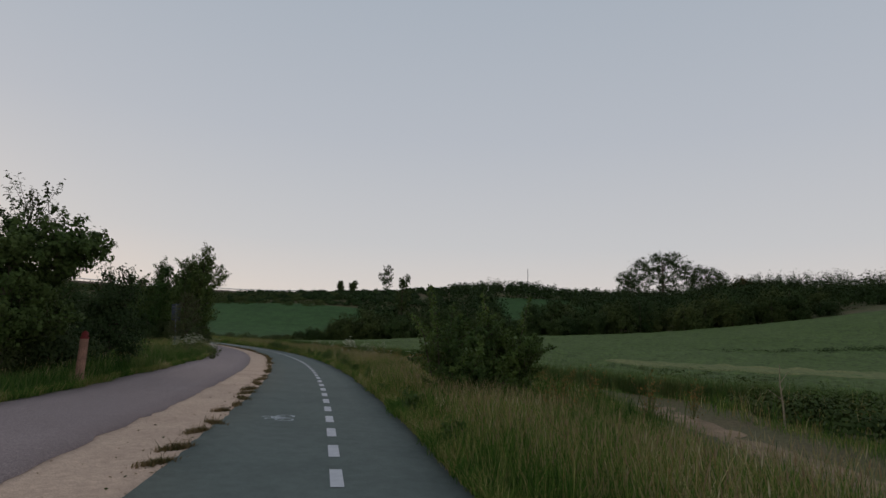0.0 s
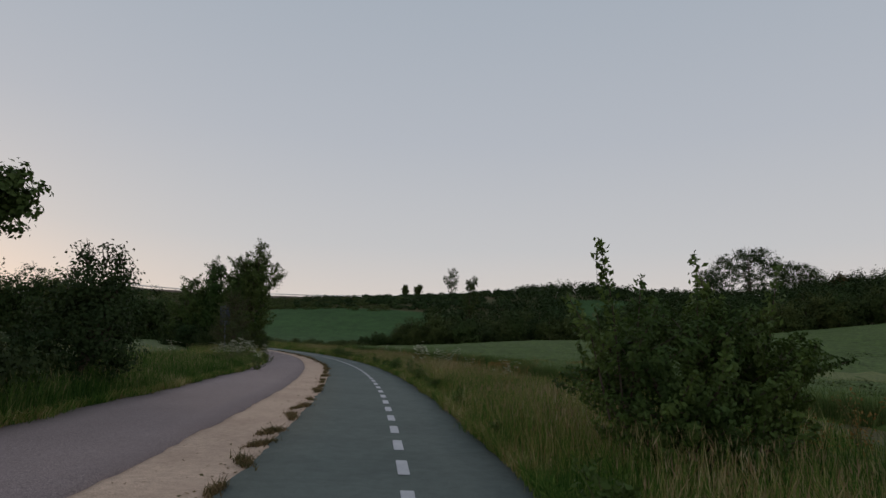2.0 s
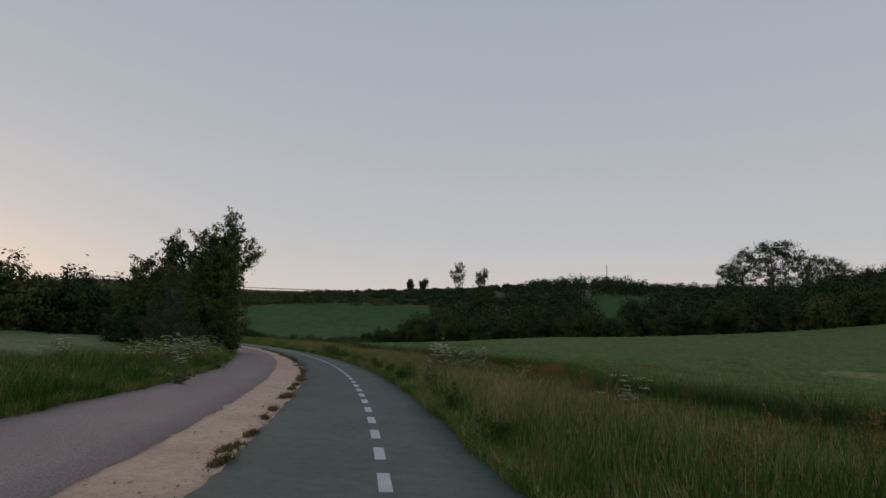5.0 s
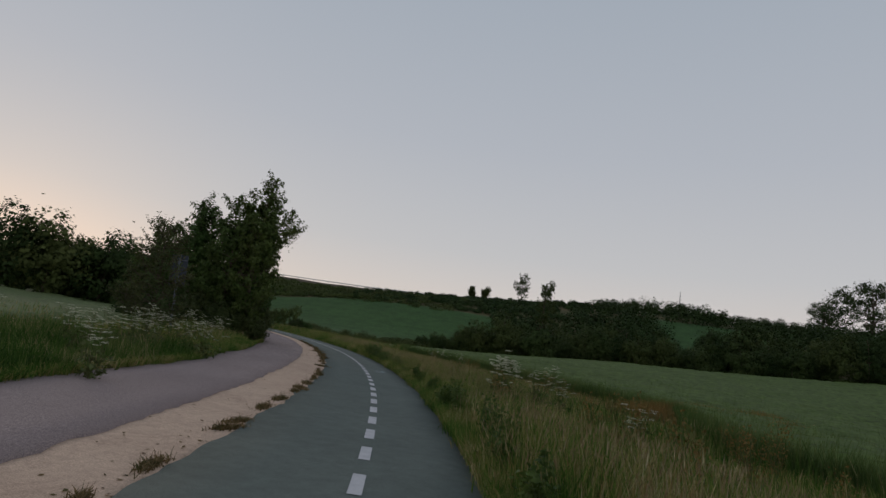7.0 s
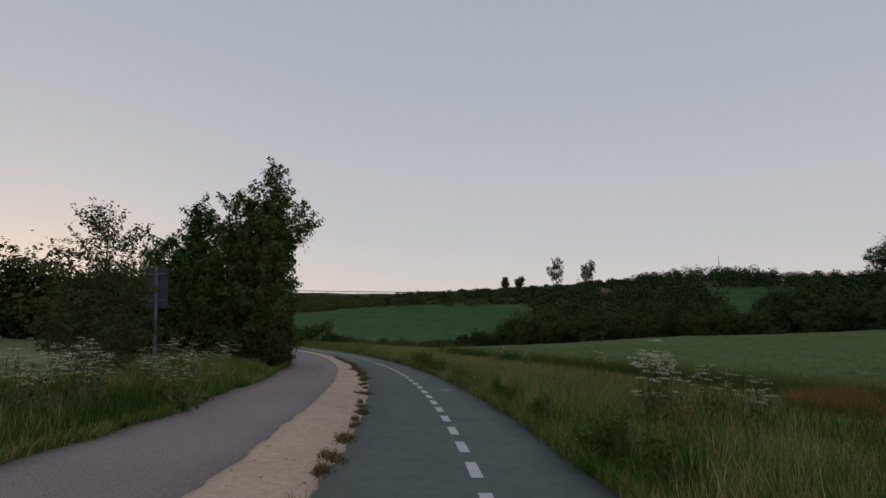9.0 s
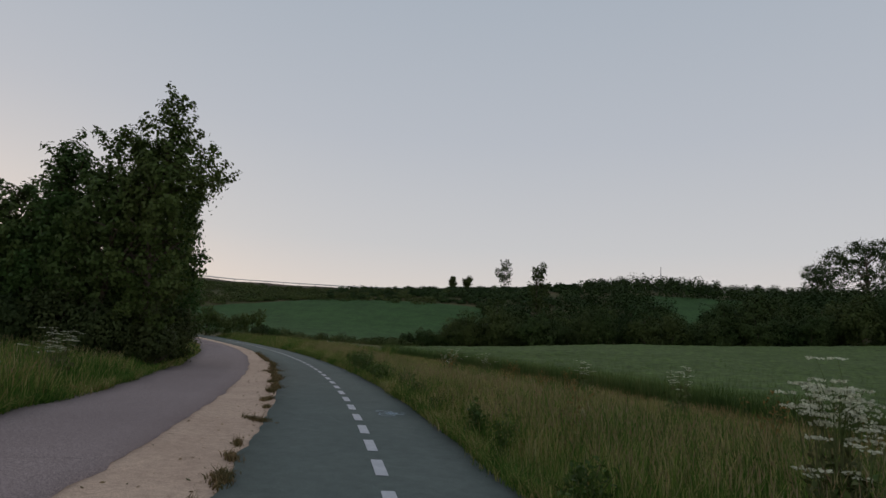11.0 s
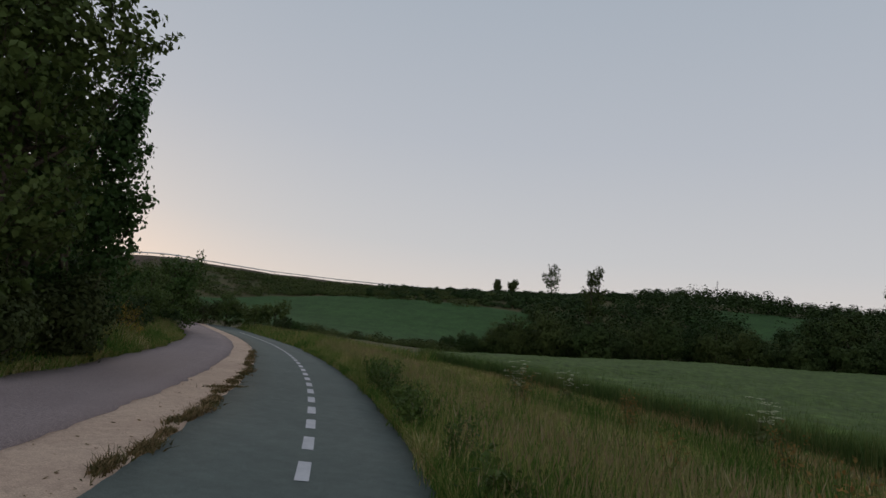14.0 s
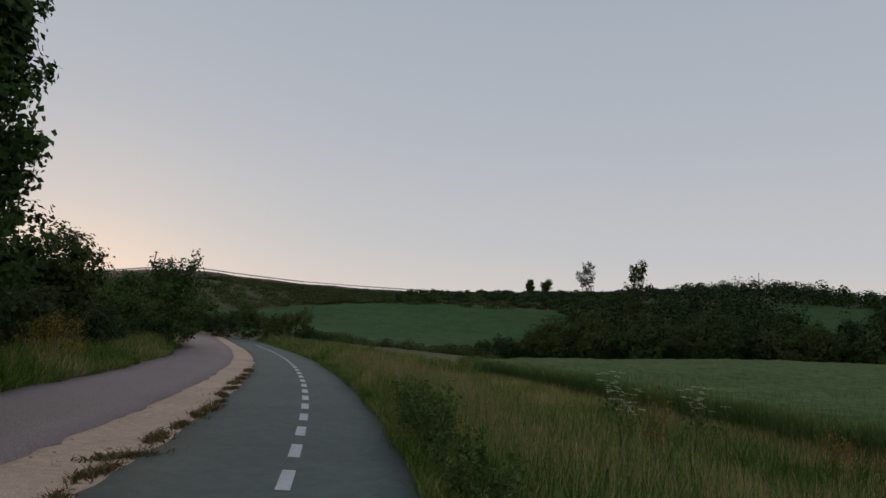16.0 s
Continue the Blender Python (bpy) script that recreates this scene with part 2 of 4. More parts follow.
def fast_mesh(name, verts, quads, material, smooth_shade=False):
    """A mesh from arrays: verts (n, 3), faces (m, k)."""
    me = bpy.data.meshes.new(name)
    verts, quads = np.ascontiguousarray(verts, np.float32), np.ascontiguousarray(quads, np.int32)
    m, k = quads.shape
    me.vertices.add(len(verts))
    me.vertices.foreach_set("co", verts.ravel())
    me.loops.add(m * k)
    me.loops.foreach_set("vertex_index", quads.ravel())
    me.polygons.add(m)
    me.polygons.foreach_set("loop_start", np.arange(0, m * k, k, dtype=np.int32))
    me.materials.append(material)
    me.update(calc_edges=True)
    if smooth_shade:
        me.polygons.foreach_set("use_smooth", np.ones(m, bool))
    return me


def put(name, me, parent=None, at=(0, 0, 0), label=""):
    ob = new(name, me)
    ob.location = at
    if parent:
        ob.parent = parent
    if label:
        ob["label"] = label
    return ob


def part(name, bm, material, parent, label=""):
    me = bpy.data.meshes.new(name)
    bm.to_mesh(me)
    bm.free()
    me.materials.append(material)
    return put(name, me, parent, label=label)


def thing(name, at, label, category, group="", kind=""):
    ob = new(name)
    ob.location = at
    ob.empty_display_size = 0.2
    return tagged(ob, label, category, group, kind)


def grid_sheet(name, xs, ys, height, material):
    gx, gy = np.meshgrid(xs, ys)
    v = np.stack([gx.ravel(), gy.ravel(), height(gx, gy).ravel()], 1)
    w = len(xs)
    i = (np.arange(len(ys) - 1)[:, None] * w + np.arange(w - 1)[None]).ravel()
    return fast_mesh(name, v, np.stack([i, i + 1, i + 1 + w, i + w], 1), material, True)


def strip(name, s0, s1, step, left, right, up, depth, material, wob=0.0, seed=0):
    """A slab along the centre line between two offsets (numbers or functions of s), top up metres above ground."""
    ss = np.arange(s0, s1 + step / 2, step)
    rng = np.random.default_rng(seed)
    jl, jr = rng.normal(0, wob, len(ss)), rng.normal(0, wob, len(ss))
    cross = np.linspace(0, 1, 5)
    lo = left(ss) if callable(left) else np.full(len(ss), float(left))
    hi = right(ss) if callable(right) else np.full(len(ss), float(right))
    off = (lo + jl)[:, None] * (1 - cross) + (hi + jr)[:, None] * cross
    x, y = along(np.repeat(ss[:, None], 5, 1), off)
    z = land(x, y) + up
    top = np.stack([x, y, z], 2)
    skirt_l, skirt_r = top[:, :1] - [0, 0, depth], top[:, -1:] - [0, 0, depth]
    v = np.concatenate([skirt_l, top, skirt_r], 1)
    w = 7
    i = (np.arange(len(ss) - 1)[:, None] * w + np.arange(w - 1)[None]).ravel()
    return fast_mesh(name, v.reshape(-1, 3), np.stack([i, i + 1, i + 1 + w, i + w], 1), material)


def tube(path, radii, sides=7):
    """Verts and quads of a tapered tube along a path."""
    path = np.asarray(path, float)
    v, f = [], []
    for i, (p, r) in enumerate(zip(path, radii)):
        d = path[min(i + 1, len(path) - 1)] - path[max(i - 1, 0)]
        d = d / (np.linalg.norm(d) + 1e-9)
        a = np.cross(d, (1, 0, 0.2))
        a /= np.linalg.norm(a) + 1e-9
        b = np.cross(d, a)
        for k in range(sides):
            t = 2 * np.pi * k / sides
            v.append(p + r * (a * np.cos(t) + b * np.sin(t)))
    for i in range(len(path) - 1):
        for k in range(sides):
            f.append((i * sides + k, i * sides + (k + 1) % sides, (i + 1) * sides + (k + 1) % sides, (i + 1) * sides + k))
    return v, f


def merge(pieces):
    v, f = [], []
    for pv, pf in pieces:
        n = len(v)
        v += list(pv)
        f += [tuple(a + n for a in q) for q in pf]
    return v, f


def unit(a):
    return a / (np.linalg.norm(a, axis=1)[:, None] + 1e-9)


def leaves_mesh(name, centres, size, rng, material, upward=0.3, slim=0.6, facing=None, stray=0.38):
    """Folded leaf diamonds at the given places. facing: the way that each leaf's upper side turns, roughly."""
    n = len(centres)
    d = rng.normal(size=(n, 3))
    d[:, 2] += upward
    d = unit(d)
    if facing is None:
        a = unit(np.cross(d, rng.normal(size=(n, 3))))
    else:
        nf = unit(unit(facing) + rng.normal(0, stray, (n, 3)))
        d = unit(d - nf * (d * nf).sum(1, keepdims=True))
        a = np.cross(nf, d)
    nrm = np.cross(d, a)
    s = size * rng.uniform(0.6, 1.3, (n, 1))
    base, tip = centres - d * s * 0.5, centres + d * s * 0.5
    l = centres + a * s * slim * 0.5 + nrm * s * 0.12
    r = centres - a * s * slim * 0.5 + nrm * s * 0.12
    v = np.stack([base, l, tip, r], 1).reshape(-1, 3)
    i = np.arange(n)[:, None] * 4
    return fast_mesh(name, v, i + np.array([[0, 1, 2, 3]]), material)


def ellipsoid_points(rng, n, c, r, shell=0.5):
    p = rng.normal(size=(n, 3))
    p /= np.linalg.norm(p, axis=1)[:, None]
    p *= (shell + (1 - shell) * rng.random((n, 1)) ** 0.6)
    return np.asarray(c) + p * np.asarray(r)


def crown_points(rng, blobs, clumps, per, spread):
    """Leaf places: clumps scattered through ellipsoid blobs, leaves scattered in each clump."""
    vol = np.array([b[3] * b[4] * b[5] for b in blobs]) ** 0.7
    counts = np.maximum(1, (clumps * vol / vol.sum()).astype(int))
    cs = np.concatenate([ellipsoid_points(rng, c, b[:3], b[3:], 0.35) for b, c in zip(blobs, counts)])
    pts = np.repeat(cs, per, 0)
    sp = spread * rng.uniform(0.5, 1.4, (len(cs), 1))
    shift = rng.normal(size=pts.shape) * np.repeat(sp, per, 0) * [1, 1, 0.8]
    return pts + shift, cs, unit(shift)


def twig_points(rng, blobs, clumps, per, spread, twig, rise):
    """Leaf places along short leafy shoots that rise from clumps scattered through ellipsoid blobs."""
    vol = np.array([b[3] * b[4] * b[5] for b in blobs]) ** 0.62
    counts = np.maximum(2, (clumps * vol / vol.sum()).astype(int))
    cs = np.concatenate([ellipsoid_points(rng, c, b[:3], b[3:], 0.45) for b, c in zip(blobs, counts)])
    heart = np.concatenate([np.repeat([b[:3]], c, 0) for b, c in zip(blobs, counts)])
    way = unit(unit(cs - heart) * [1, 1, 0.6] + [0, 0, rise] + rng.normal(0, 0.3, cs.shape))
    length = twig * rng.uniform(0.5, 1.35, (len(cs), 1))
    k = rng.random((len(cs) * per, 1)) ** 0.85
    out = rng.normal(size=(len(cs) * per, 3))
    pts = np.repeat(cs - way * length * 0.45, per, 0) + np.repeat(way * length, per, 0) * k + out * spread * (1.15 - 0.75 * k)
    return pts, cs, unit(out), cs + way * length * 0.5


def build_tree(name, label, seed, height, trunk_r, blobs, clumps, per, spread, leaf, material, category="tree", group="", shoots=0,
               limbs=8, stems=1, kind="", twig=0.0, rise=0.8, slim=0.6, stray=0.38):
    """A tree or shrub at the origin: trunk with limbs reaching to its clumps, and a crown of leaves."""
    rng = np.random.default_rng(seed)
    root = thing(name, (0, 0, 0), label, category, group, kind)
    if twig:
        pts, cs, facing, ends = twig_points(rng, blobs, clumps, per, spread, twig, rise)
    else:
        pts, cs, facing = crown_points(rng, blobs, clumps, per, spread)
    mid_z = sum(b[2] for b in blobs) / len(blobs)
    facing = 0.7 * facing + 0.7 * unit(pts - [0, 0, mid_z]) + [0, 0, 0.35]
    pieces = []
    for st in range(stems):
        a = rng.uniform(0, 6.28)
        foot = np.array([np.cos(a), np.sin(a), 0]) * (trunk_r * 2.2 * (stems > 1))
        topc = cs[rng.integers(len(cs))] if stems > 1 else np.array([0, 0, height * 0.86])
        ts = np.linspace(0, 1, 6)[:, None]
        bend = rng.normal(0, 0.03 * height, (1, 3)) * [1, 1, 0]
        path = foot * (1 - ts) + topc * ts + bend * np.sin(ts * 3.14)
        path[0, 2] = -0.15
        pieces.append(tube(path, trunk_r * (1 - 0.85 * ts[:, 0]), 8 if stems == 1 else 6))
        for _ in range(limbs):
            k = rng.uniform(0.25, 0.9)
            p0 = np.array([np.interp(k, ts[:, 0], path[:, j]) for j in range(3)])
            near = cs[np.argsort(np.linalg.norm(cs - p0 - [0, 0, 0.12 * height], axis=1) + rng.uniform(0, 0.35 * height, len(cs)))[0]]
            mid = (p0 + near) / 2 + rng.normal(0, 0.04 * height, 3)
            r0 = trunk_r * (1 - 0.85 * k) * 0.6
            pieces.append(tube([p0, mid, near], [r0, r0 * 0.6, r0 * 0.2], 5))
    extra = []
    for _ in range(shoots):
        c0 = cs[np.argsort(-cs[:, 2] + rng.uniform(0, 0.35 * height, len(cs)))[0]]
        tip = c0 + np.array([rng.normal(0, 0.18), rng.normal(0, 0.18), rng.uniform(0.35, 0.8)]) * 0.16 * height ** 0.9 * 1.6
        pieces.append(tube([c0, (c0 + tip) / 2 + rng.normal(0, 0.02 * height, 3), tip], [0.012, 0.009, 0.004], 4))
        k = rng.random((26, 1))
        extra.append(c0 * (1 - k) + tip * k + rng.normal(0, leaf * 0.7, (26, 3)))
    if extra:
        more = np.concatenate(extra)
        pts, facing = np.concatenate([pts, more]), np.concatenate([facing, rng.normal(0, 1, more.shape) + [0, 0, 0.3]])
    if stems > 1:
        for q in range(stems):
            v, f = merge(pieces[q * (limbs + 1):(q + 1) * (limbs + 1)])
            put("stem", mesh_from("stem", v, f, M_BARK, True), root)
        for q in pieces[stems * (limbs + 1):]:
            put("shoot", mesh_from("shoot", *q, M_BARK, True), root)
    elif twig:
        put("trunk", mesh_from("trunk", *pieces[0], M_BARK, True), root)
        for q in pieces[1:]:
            put("limb", mesh_from("limb", *q, M_BARK, True), root)
    else:
        v, f = merge(pieces)
        put("trunk", mesh_from("trunk", v, f, M_BARK, True), root)
    put("crown", leaves_mesh("crown", pts, leaf, rng, material, slim=slim, facing=facing, stray=stray), root)
    if twig:
        v, f = merge([tube([c - (e - c), e], [0.009, 0.003], 3) for c, e in zip(cs, ends)])
        tagged(put("twig_spray", mesh_from("twig_spray", v, f, M_BARK), root), kind="stuff")
    return root


def blades(rng, x, y, h, width, lean, z0=None):
    """Verts and tris/quads of grass blades standing at x, y: tapered and bent, two quads and a tip each as quads."""
    n = len(x)
    z = land(x, y) - 0.02 if z0 is None else z0
    a = rng.uniform(0, 2 * np.pi, n)
    side = np.stack([np.cos(a), np.sin(a), 0 * a], 1)
    b = rng.uniform(0, 2 * np.pi, n)
    bend = np.stack([np.cos(b), np.sin(b), 0 * b], 1) * (lean * h * rng.uniform(0.2, 1.6, n))[:, None]
    root = np.stack([x, y, z], 1)
    up = np.array([0, 0, 1.0])
    w = (width * rng.uniform(0.6, 1.4, n))[:, None]
    mid = root + up * (h * 0.55)[:, None] + bend * 0.3
    tip = root + up * (h * 0.97)[:, None] + bend
    v = np.stack([root - side * w * 0.5, root + side * w * 0.5, mid + side * w * 0.42, mid - side * w * 0.42,
                  tip + side * w * 0.08, tip - side * w * 0.08], 1).reshape(-1, 3)
    i = np.arange(n)[:, None] * 6
    f = np.concatenate([i + [[0, 1, 2, 3]], i + [[3, 2, 4, 5]]], 0)
    return v, f, tip


def seed_heads(rng, tips, length, width):
    """Slim spindles at the tips of stems."""
    n = len(tips)
    a = rng.uniform(0, 2 * np.pi, n)
    side = np.stack([np.cos(a), np.sin(a), 0 * a], 1)
    d = rng.normal(0, 0.25, (n, 3))
    d[:, 2] = 1
    l = (length * rng.uniform(0.6, 1.4, n))[:, None]
    w = width * rng.uniform(0.7, 1.3, (n, 1))
    v = np.stack([tips - d * l * 0.3, tips + side * w, tips + d * l * 0.7, tips - side * w], 1).reshape(-1, 3)
    return v, np.arange(n)[:, None] * 4 + np.array([[0, 1, 2, 3]])


def join_arrays(items):
    v, f, n = [], [], 0
    for a, b in items:
        v.append(a)
        f.append(b + n)
        n += len(a)
    return np.concatenate(v), np.concatenate(f)


# ---- ground ----
gx = np.concatenate([-np.geomspace(2500, 160, 14), np.arange(-150, -40, 4), np.arange(-40, 24, 1.0), np.arange(24, 160, 4), np.geomspace(165, 2500, 14)])
gy = np.concatenate([-np.geomspace(2500, 40, 12), np.arange(-36, -10, 4), np.arange(-10, 72, 1.0), np.arange(72, 260, 4), np.geomspace(265, 3500, 14)])


def ground_z(x, y):
    d = x - line_x(np.clip(y, -40, 80))
    sunk = np.where((d > -7) & (d < 2.2), 0.10, 0.02)
    ditch = 0.12 * np.exp(-((x - 4.9 - 0.09 * (y - 8)) / 0.9) ** 2) * smooth((22 - y) / 8)
    return land(x, y) - sunk - ditch


put_ground = put("ground", grid_sheet("ground", gx, gy, ground_z, M_GROUND))
tagged(put_ground, "rough grassy soil of the verges and fields", "ground", kind="structure")


def left_edge(s):
    return np.interp(s, [5, 12, 20, 28, 38, 60], [-4.72, -4.62, -4.5, -4.22, -4.04, -3.85]) + 0.12 * np.exp(-((s - 31) / 3) ** 2) - 0.05 * np.sin(s * 0.9) + 0.03 * np.sin(s * 3.7)


def gravel_edge(s):
    """The worn border between road and gravel."""
    return np.interp(s, [6, 14, 22, 34, 46, 60], [-2.46, -2.38, -2.26, -2.22, -2.08, -1.9]) + 0.012 * np.sin(s * 1.3) + 0.008 * np.sin(s * 4.1)


def path_left(s):
    """The border between gravel and cycle path."""
    return np.interp(s, [5, 14, 26, 32, 60], [-1.47, -1.42, -1.36, -1.26, -1.22]) + 0.015 * np.sin(s * 2.3)


road = put("road", strip("road", -38, 92, 0.25, left_edge, gravel_edge, 0.034, 0.14, M_ROAD, 0.02, 1))
tagged(road, "worn pinkish grey asphalt country road", "road", kind="structure")
shoulder = put("shoulder", strip("shoulder", -38, 92, 0.5, lambda s: gravel_edge(s) - 0.2, lambda s: path_left(s) + 0.12, 0.012, 0.1, M_SAND, 0.03, 2))
tagged(shoulder, "pale sandy gravel strip between road and cycle path", "shoulder", kind="structure")
cycle_path = put("cycle_path", strip("cycle_path", -38, 92, 0.2, path_left, lambda s: 1.12 + 0.05 * np.sin(s * 0.8) + 0.03 * np.sin(s * 2.9), 0.026, 0.1, M_PATH, 0.016, 3))
tagged(cycle_path, "green-grey asphalt cycle path with a dashed white centre line", "cycle path", kind="structure")

# bare wheel track beside the verge at the start
ys_t = np.arange(-6, 22, 0.4)
rngt = np.random.default_rng(7)
vt = []
for yy in ys_t:
    c0 = 4.9 + 0.09 * (yy - 8)
    for o in np.linspace(-0.6, 0.6, 6):
        xx = c0 + o * (1 + 0.2 * np.sin(yy * 1.7 + o))
        vt.append((xx, yy, float(land(xx, yy)) - 0.10 + 0.015 * rngt.normal() - 0.05 * smooth((abs(o) - 0.45) / 0.1)))
it = (np.arange(len(ys_t) - 1)[:, None] * 6 + np.arange(5)[None]).ravel()
tagged(put("dirt_track", fast_mesh("dirt_track", np.array(vt), np.stack([it, it + 1, it + 7, it + 6], 1), M_DIRT, True)), "bare brown wheel track through the rough grass", "track", kind="structure")

# cracks in the old asphalt
rngc = np.random.default_rng(11)
for s0 in (9.0, 12.4, 15.1, 19.2, 22.5, 24.3, 27.4, 31.0, 34.2, 37.5, 41.0, 44.6):
    o, st, pv = rngc.uniform(-4.0, -2.9), s0, []
    for k in range(7):
        w = 0.003 + 0.003 * rngc.random()
        xa, ya = along(st - w, o)
        xb, yb = along(st + w, o)
        pv += [(float(xa), float(ya), float(land(xa, ya)) + 0.038), (float(xb), float(yb), float(land(xb, yb)) + 0.038)]
        o, st = o + rngc.uniform(0.05, 0.17) * (1 if s0 % 2 < 1 else -1), st + rngc.normal(0.02, 0.06)
        o = float(np.clip(o, -4.0, -2.4))
    put("crack", mesh_from("crack", pv, [(2 * k, 2 * k + 1, 2 * k + 3, 2 * k + 2) for k in range(6)], M_CRACK), road)

# the dashes of the centre line
DASH = 0.65


def dash_mesh(s):
    ss = np.array([s, s + DASH / 2, s + DASH])
    xl, yl = along(ss, [-0.056] * 3)
    xr, yr = along(ss, [0.056] * 3)
    v = [(x, y, land(x, y) + 0.032) for x, y in zip(xl, yl)] + [(x, y, land(x, y) + 0.032) for x, y in zip(xr, yr)]
    return mesh_from("dash", v, [(0, 3, 4, 1), (1, 4, 5, 2)], M_PAINT)


for i in range(-10, 66):
    s = float(np.interp(i, [-10, 5, 17, 20, 28, 31, 41, 70], [-11.86, 6.59, 21.38, 25.12, 34.39, 37.64, 49.37, 83.4])) - DASH / 2
    put("dash", dash_mesh(s), cycle_path)


def bicycle_marking(s, off, flip, material, label):
    """A painted bicycle: two long wheel rings, frame, bars and a filled triangle."""
    pieces = []

    def flat(pts, w):
        for (a0, b0), (a1, b1) in zip(pts, pts[1:]):
            d = np.array([a1 - a0, b1 - b0])
            d = d / (np.linalg.norm(d) + 1e-9) * w / 2
            q = [(a0 - d[1], b0 + d[0]), (a0 + d[1], b0 - d[0]), (a1 + d[1], b1 - d[0]), (a1 - d[1], b1 + d[0])]
            pieces.append(([(u, v, 0) for u, v in q], [(0, 1, 2, 3)]))
    ring = [(np.cos(t), np.sin(t)) for t in np.linspace(0, 2 * np.pi, 17)]
    for c in (-0.19, 0.19):
        flat([(c + 0.125 * u, 0.13 + 0.12 * v) for u, v in ring], 0.035)
    flat([(-0.19, 0.13), (-0.09, 0.30), (0.10, 0.31), (0.19, 0.13)], 0.035)
    flat([(-0.09, 0.30), (0.0, 0.12), (0.10, 0.31)], 0.035)
    flat([(0.10, 0.31), (0.12, 0.42), (0.06, 0.45)], 0.035)
    flat([(-0.09, 0.30), (-0.11, 0.38)], 0.035)
    flat([(-0.16, 0.39), (-0.06, 0.38)], 0.04)
    pieces.append(([(-0.07, 0.27, 0), (0.07, 0.27, 0), (0.02, 0.13, 0), (-0.03, 0.13, 0)], [(0, 3, 2, 1)]))
    v, f = merge(pieces)
    out = []
    for p, q, _ in v:
        x, y = along(s + p * 0.95, off + (-q if flip else q))
        out.append((x, y, land(x, y) + 0.033))
    if not flip:
        f = [tuple(reversed(q)) for q in f]
    ob = put("bicycle_marking", mesh_from("bicycle_marking", out, f, material))
    tagged(ob, label, "road marking", kind="structure")


bicycle_marking(9.03, -0.5, True, M_SYMBOL, "worn white bicycle symbol painted on the cycle path")
bicycle_marking(38.25, 0.36, False, M_SYMBOL2, "faded bluish white bicycle symbol painted on the cycle path")

# ---- fields ----


def crop_sheet(name, x0, x1, y0, y1, step, inside, up, material, label, category):
    xs, ys = np.arange(x0, x1 + 0.1, step), np.arange(y0, y1 + 0.1, step)
    gx_, gy_ = np.meshgrid(xs, ys)
    rng = np.random.default_rng(5)
    z = land(gx_, gy_) + up * inside(gx_, gy_) - 0.05 + rng.normal(0, 0.05, gx_.shape) * inside(gx_, gy_) - 0.4 * (inside(gx_, gy_) <= 0)
    v = np.stack([gx_.ravel(), gy_.ravel(), z.ravel()], 1)
    w = len(xs)
    i = (np.arange(len(ys) - 1)[:, None] * w + np.arange(w - 1)[None]).ravel()
    ob = put(name, fast_mesh(name, v, np.stack([i, i + 1, i + 1 + w, i + w], 1), material, True))
    return tagged(ob, label, category, kind="stuff")


def crop_edge(y):
    """x of the wheat's near edge, to the right of the verge."""
    return line_x(np.clip(y, -30, 66)) + 6.5 + 5.5 * smooth((34 - y) / 26) + 3.4 * smooth((y - 30) / 10)


crop_sheet("wheat_field", -30, 128, 14, 124, 0.8, lambda x, y: smooth((x - crop_edge(y)) / 1.0) * smooth((y - 16) / 2) * smooth((112 - y) / 3),
           0.55, M_CROP, "even green field of young wheat beside the verge", "field")
crop_sheet("hill_field", -128, -14, 112, 186, 2.0, lambda x, y: smooth((y - 116 + 0.1 * (x + 60)) / 4) * smooth((np.interp(x, [-100, -85, -79, -69, -57, -35, -14], [120, 144, 155, 162, 168, 166, 160]) - y) / 3),
           0.5, M_HILL, "green field rising over the far hillside", "field")
crop_sheet("left_field", -52, -11, 14, 74, 1.0, lambda x, y: smooth((line_x(np.clip(y, -30, 66)) - 8.5 - x) / 1.0) * smooth((58 - y) / 5) * smooth((x + 50) / 3),
           0.4, mat("pale_crop", (0.11, 0.135, 0.058), scale=0.1, amount=0.3, fine=5, bump=1.0, second=(0.09, 0.12, 0.047)),
           "pale green crop field beyond the road", "field")
crop_sheet("clearing_field", 8, 44, 136, 174, 2.0, lambda x, y: smooth((x - 9) / 3) * smooth((41 - x) / 3) * smooth((y - 137) / 3) * smooth((172 - y) / 3),
           0.5, M_HILL, "small green field in a clearing of the hillside woods", "field")

crop_sheet("pale_field", 9, 80, 32, 50, 0.8, lambda x, y: smooth((x - 10) / 3) * smooth((y - 33) / 2) * smooth((48 - y) / 2),
           0.62, mat("ripening_crop", (0.16, 0.165, 0.062), scale=0.12, amount=0.3, fine=4, bump=1.0, second=(0.12, 0.14, 0.05)), "strip of pale ripening crop in the lower field", "field")

# ---- trees ----


def tree_at(ob, x, y, turn=0.0, scale=1.0, sink=0.0):
    ob.matrix_basis = Matrix.LocRotScale((x, y, float(land(x, y)) - sink), Euler((0, 0, turn)), (scale,) * 3)
    return ob


def copy_at(ob, x, y, turn, scale, sink=0.0):
    c = copy_thing(ob, pose(0, 0, 0))
    return tree_at(c, x, y, turn, scale, sink)


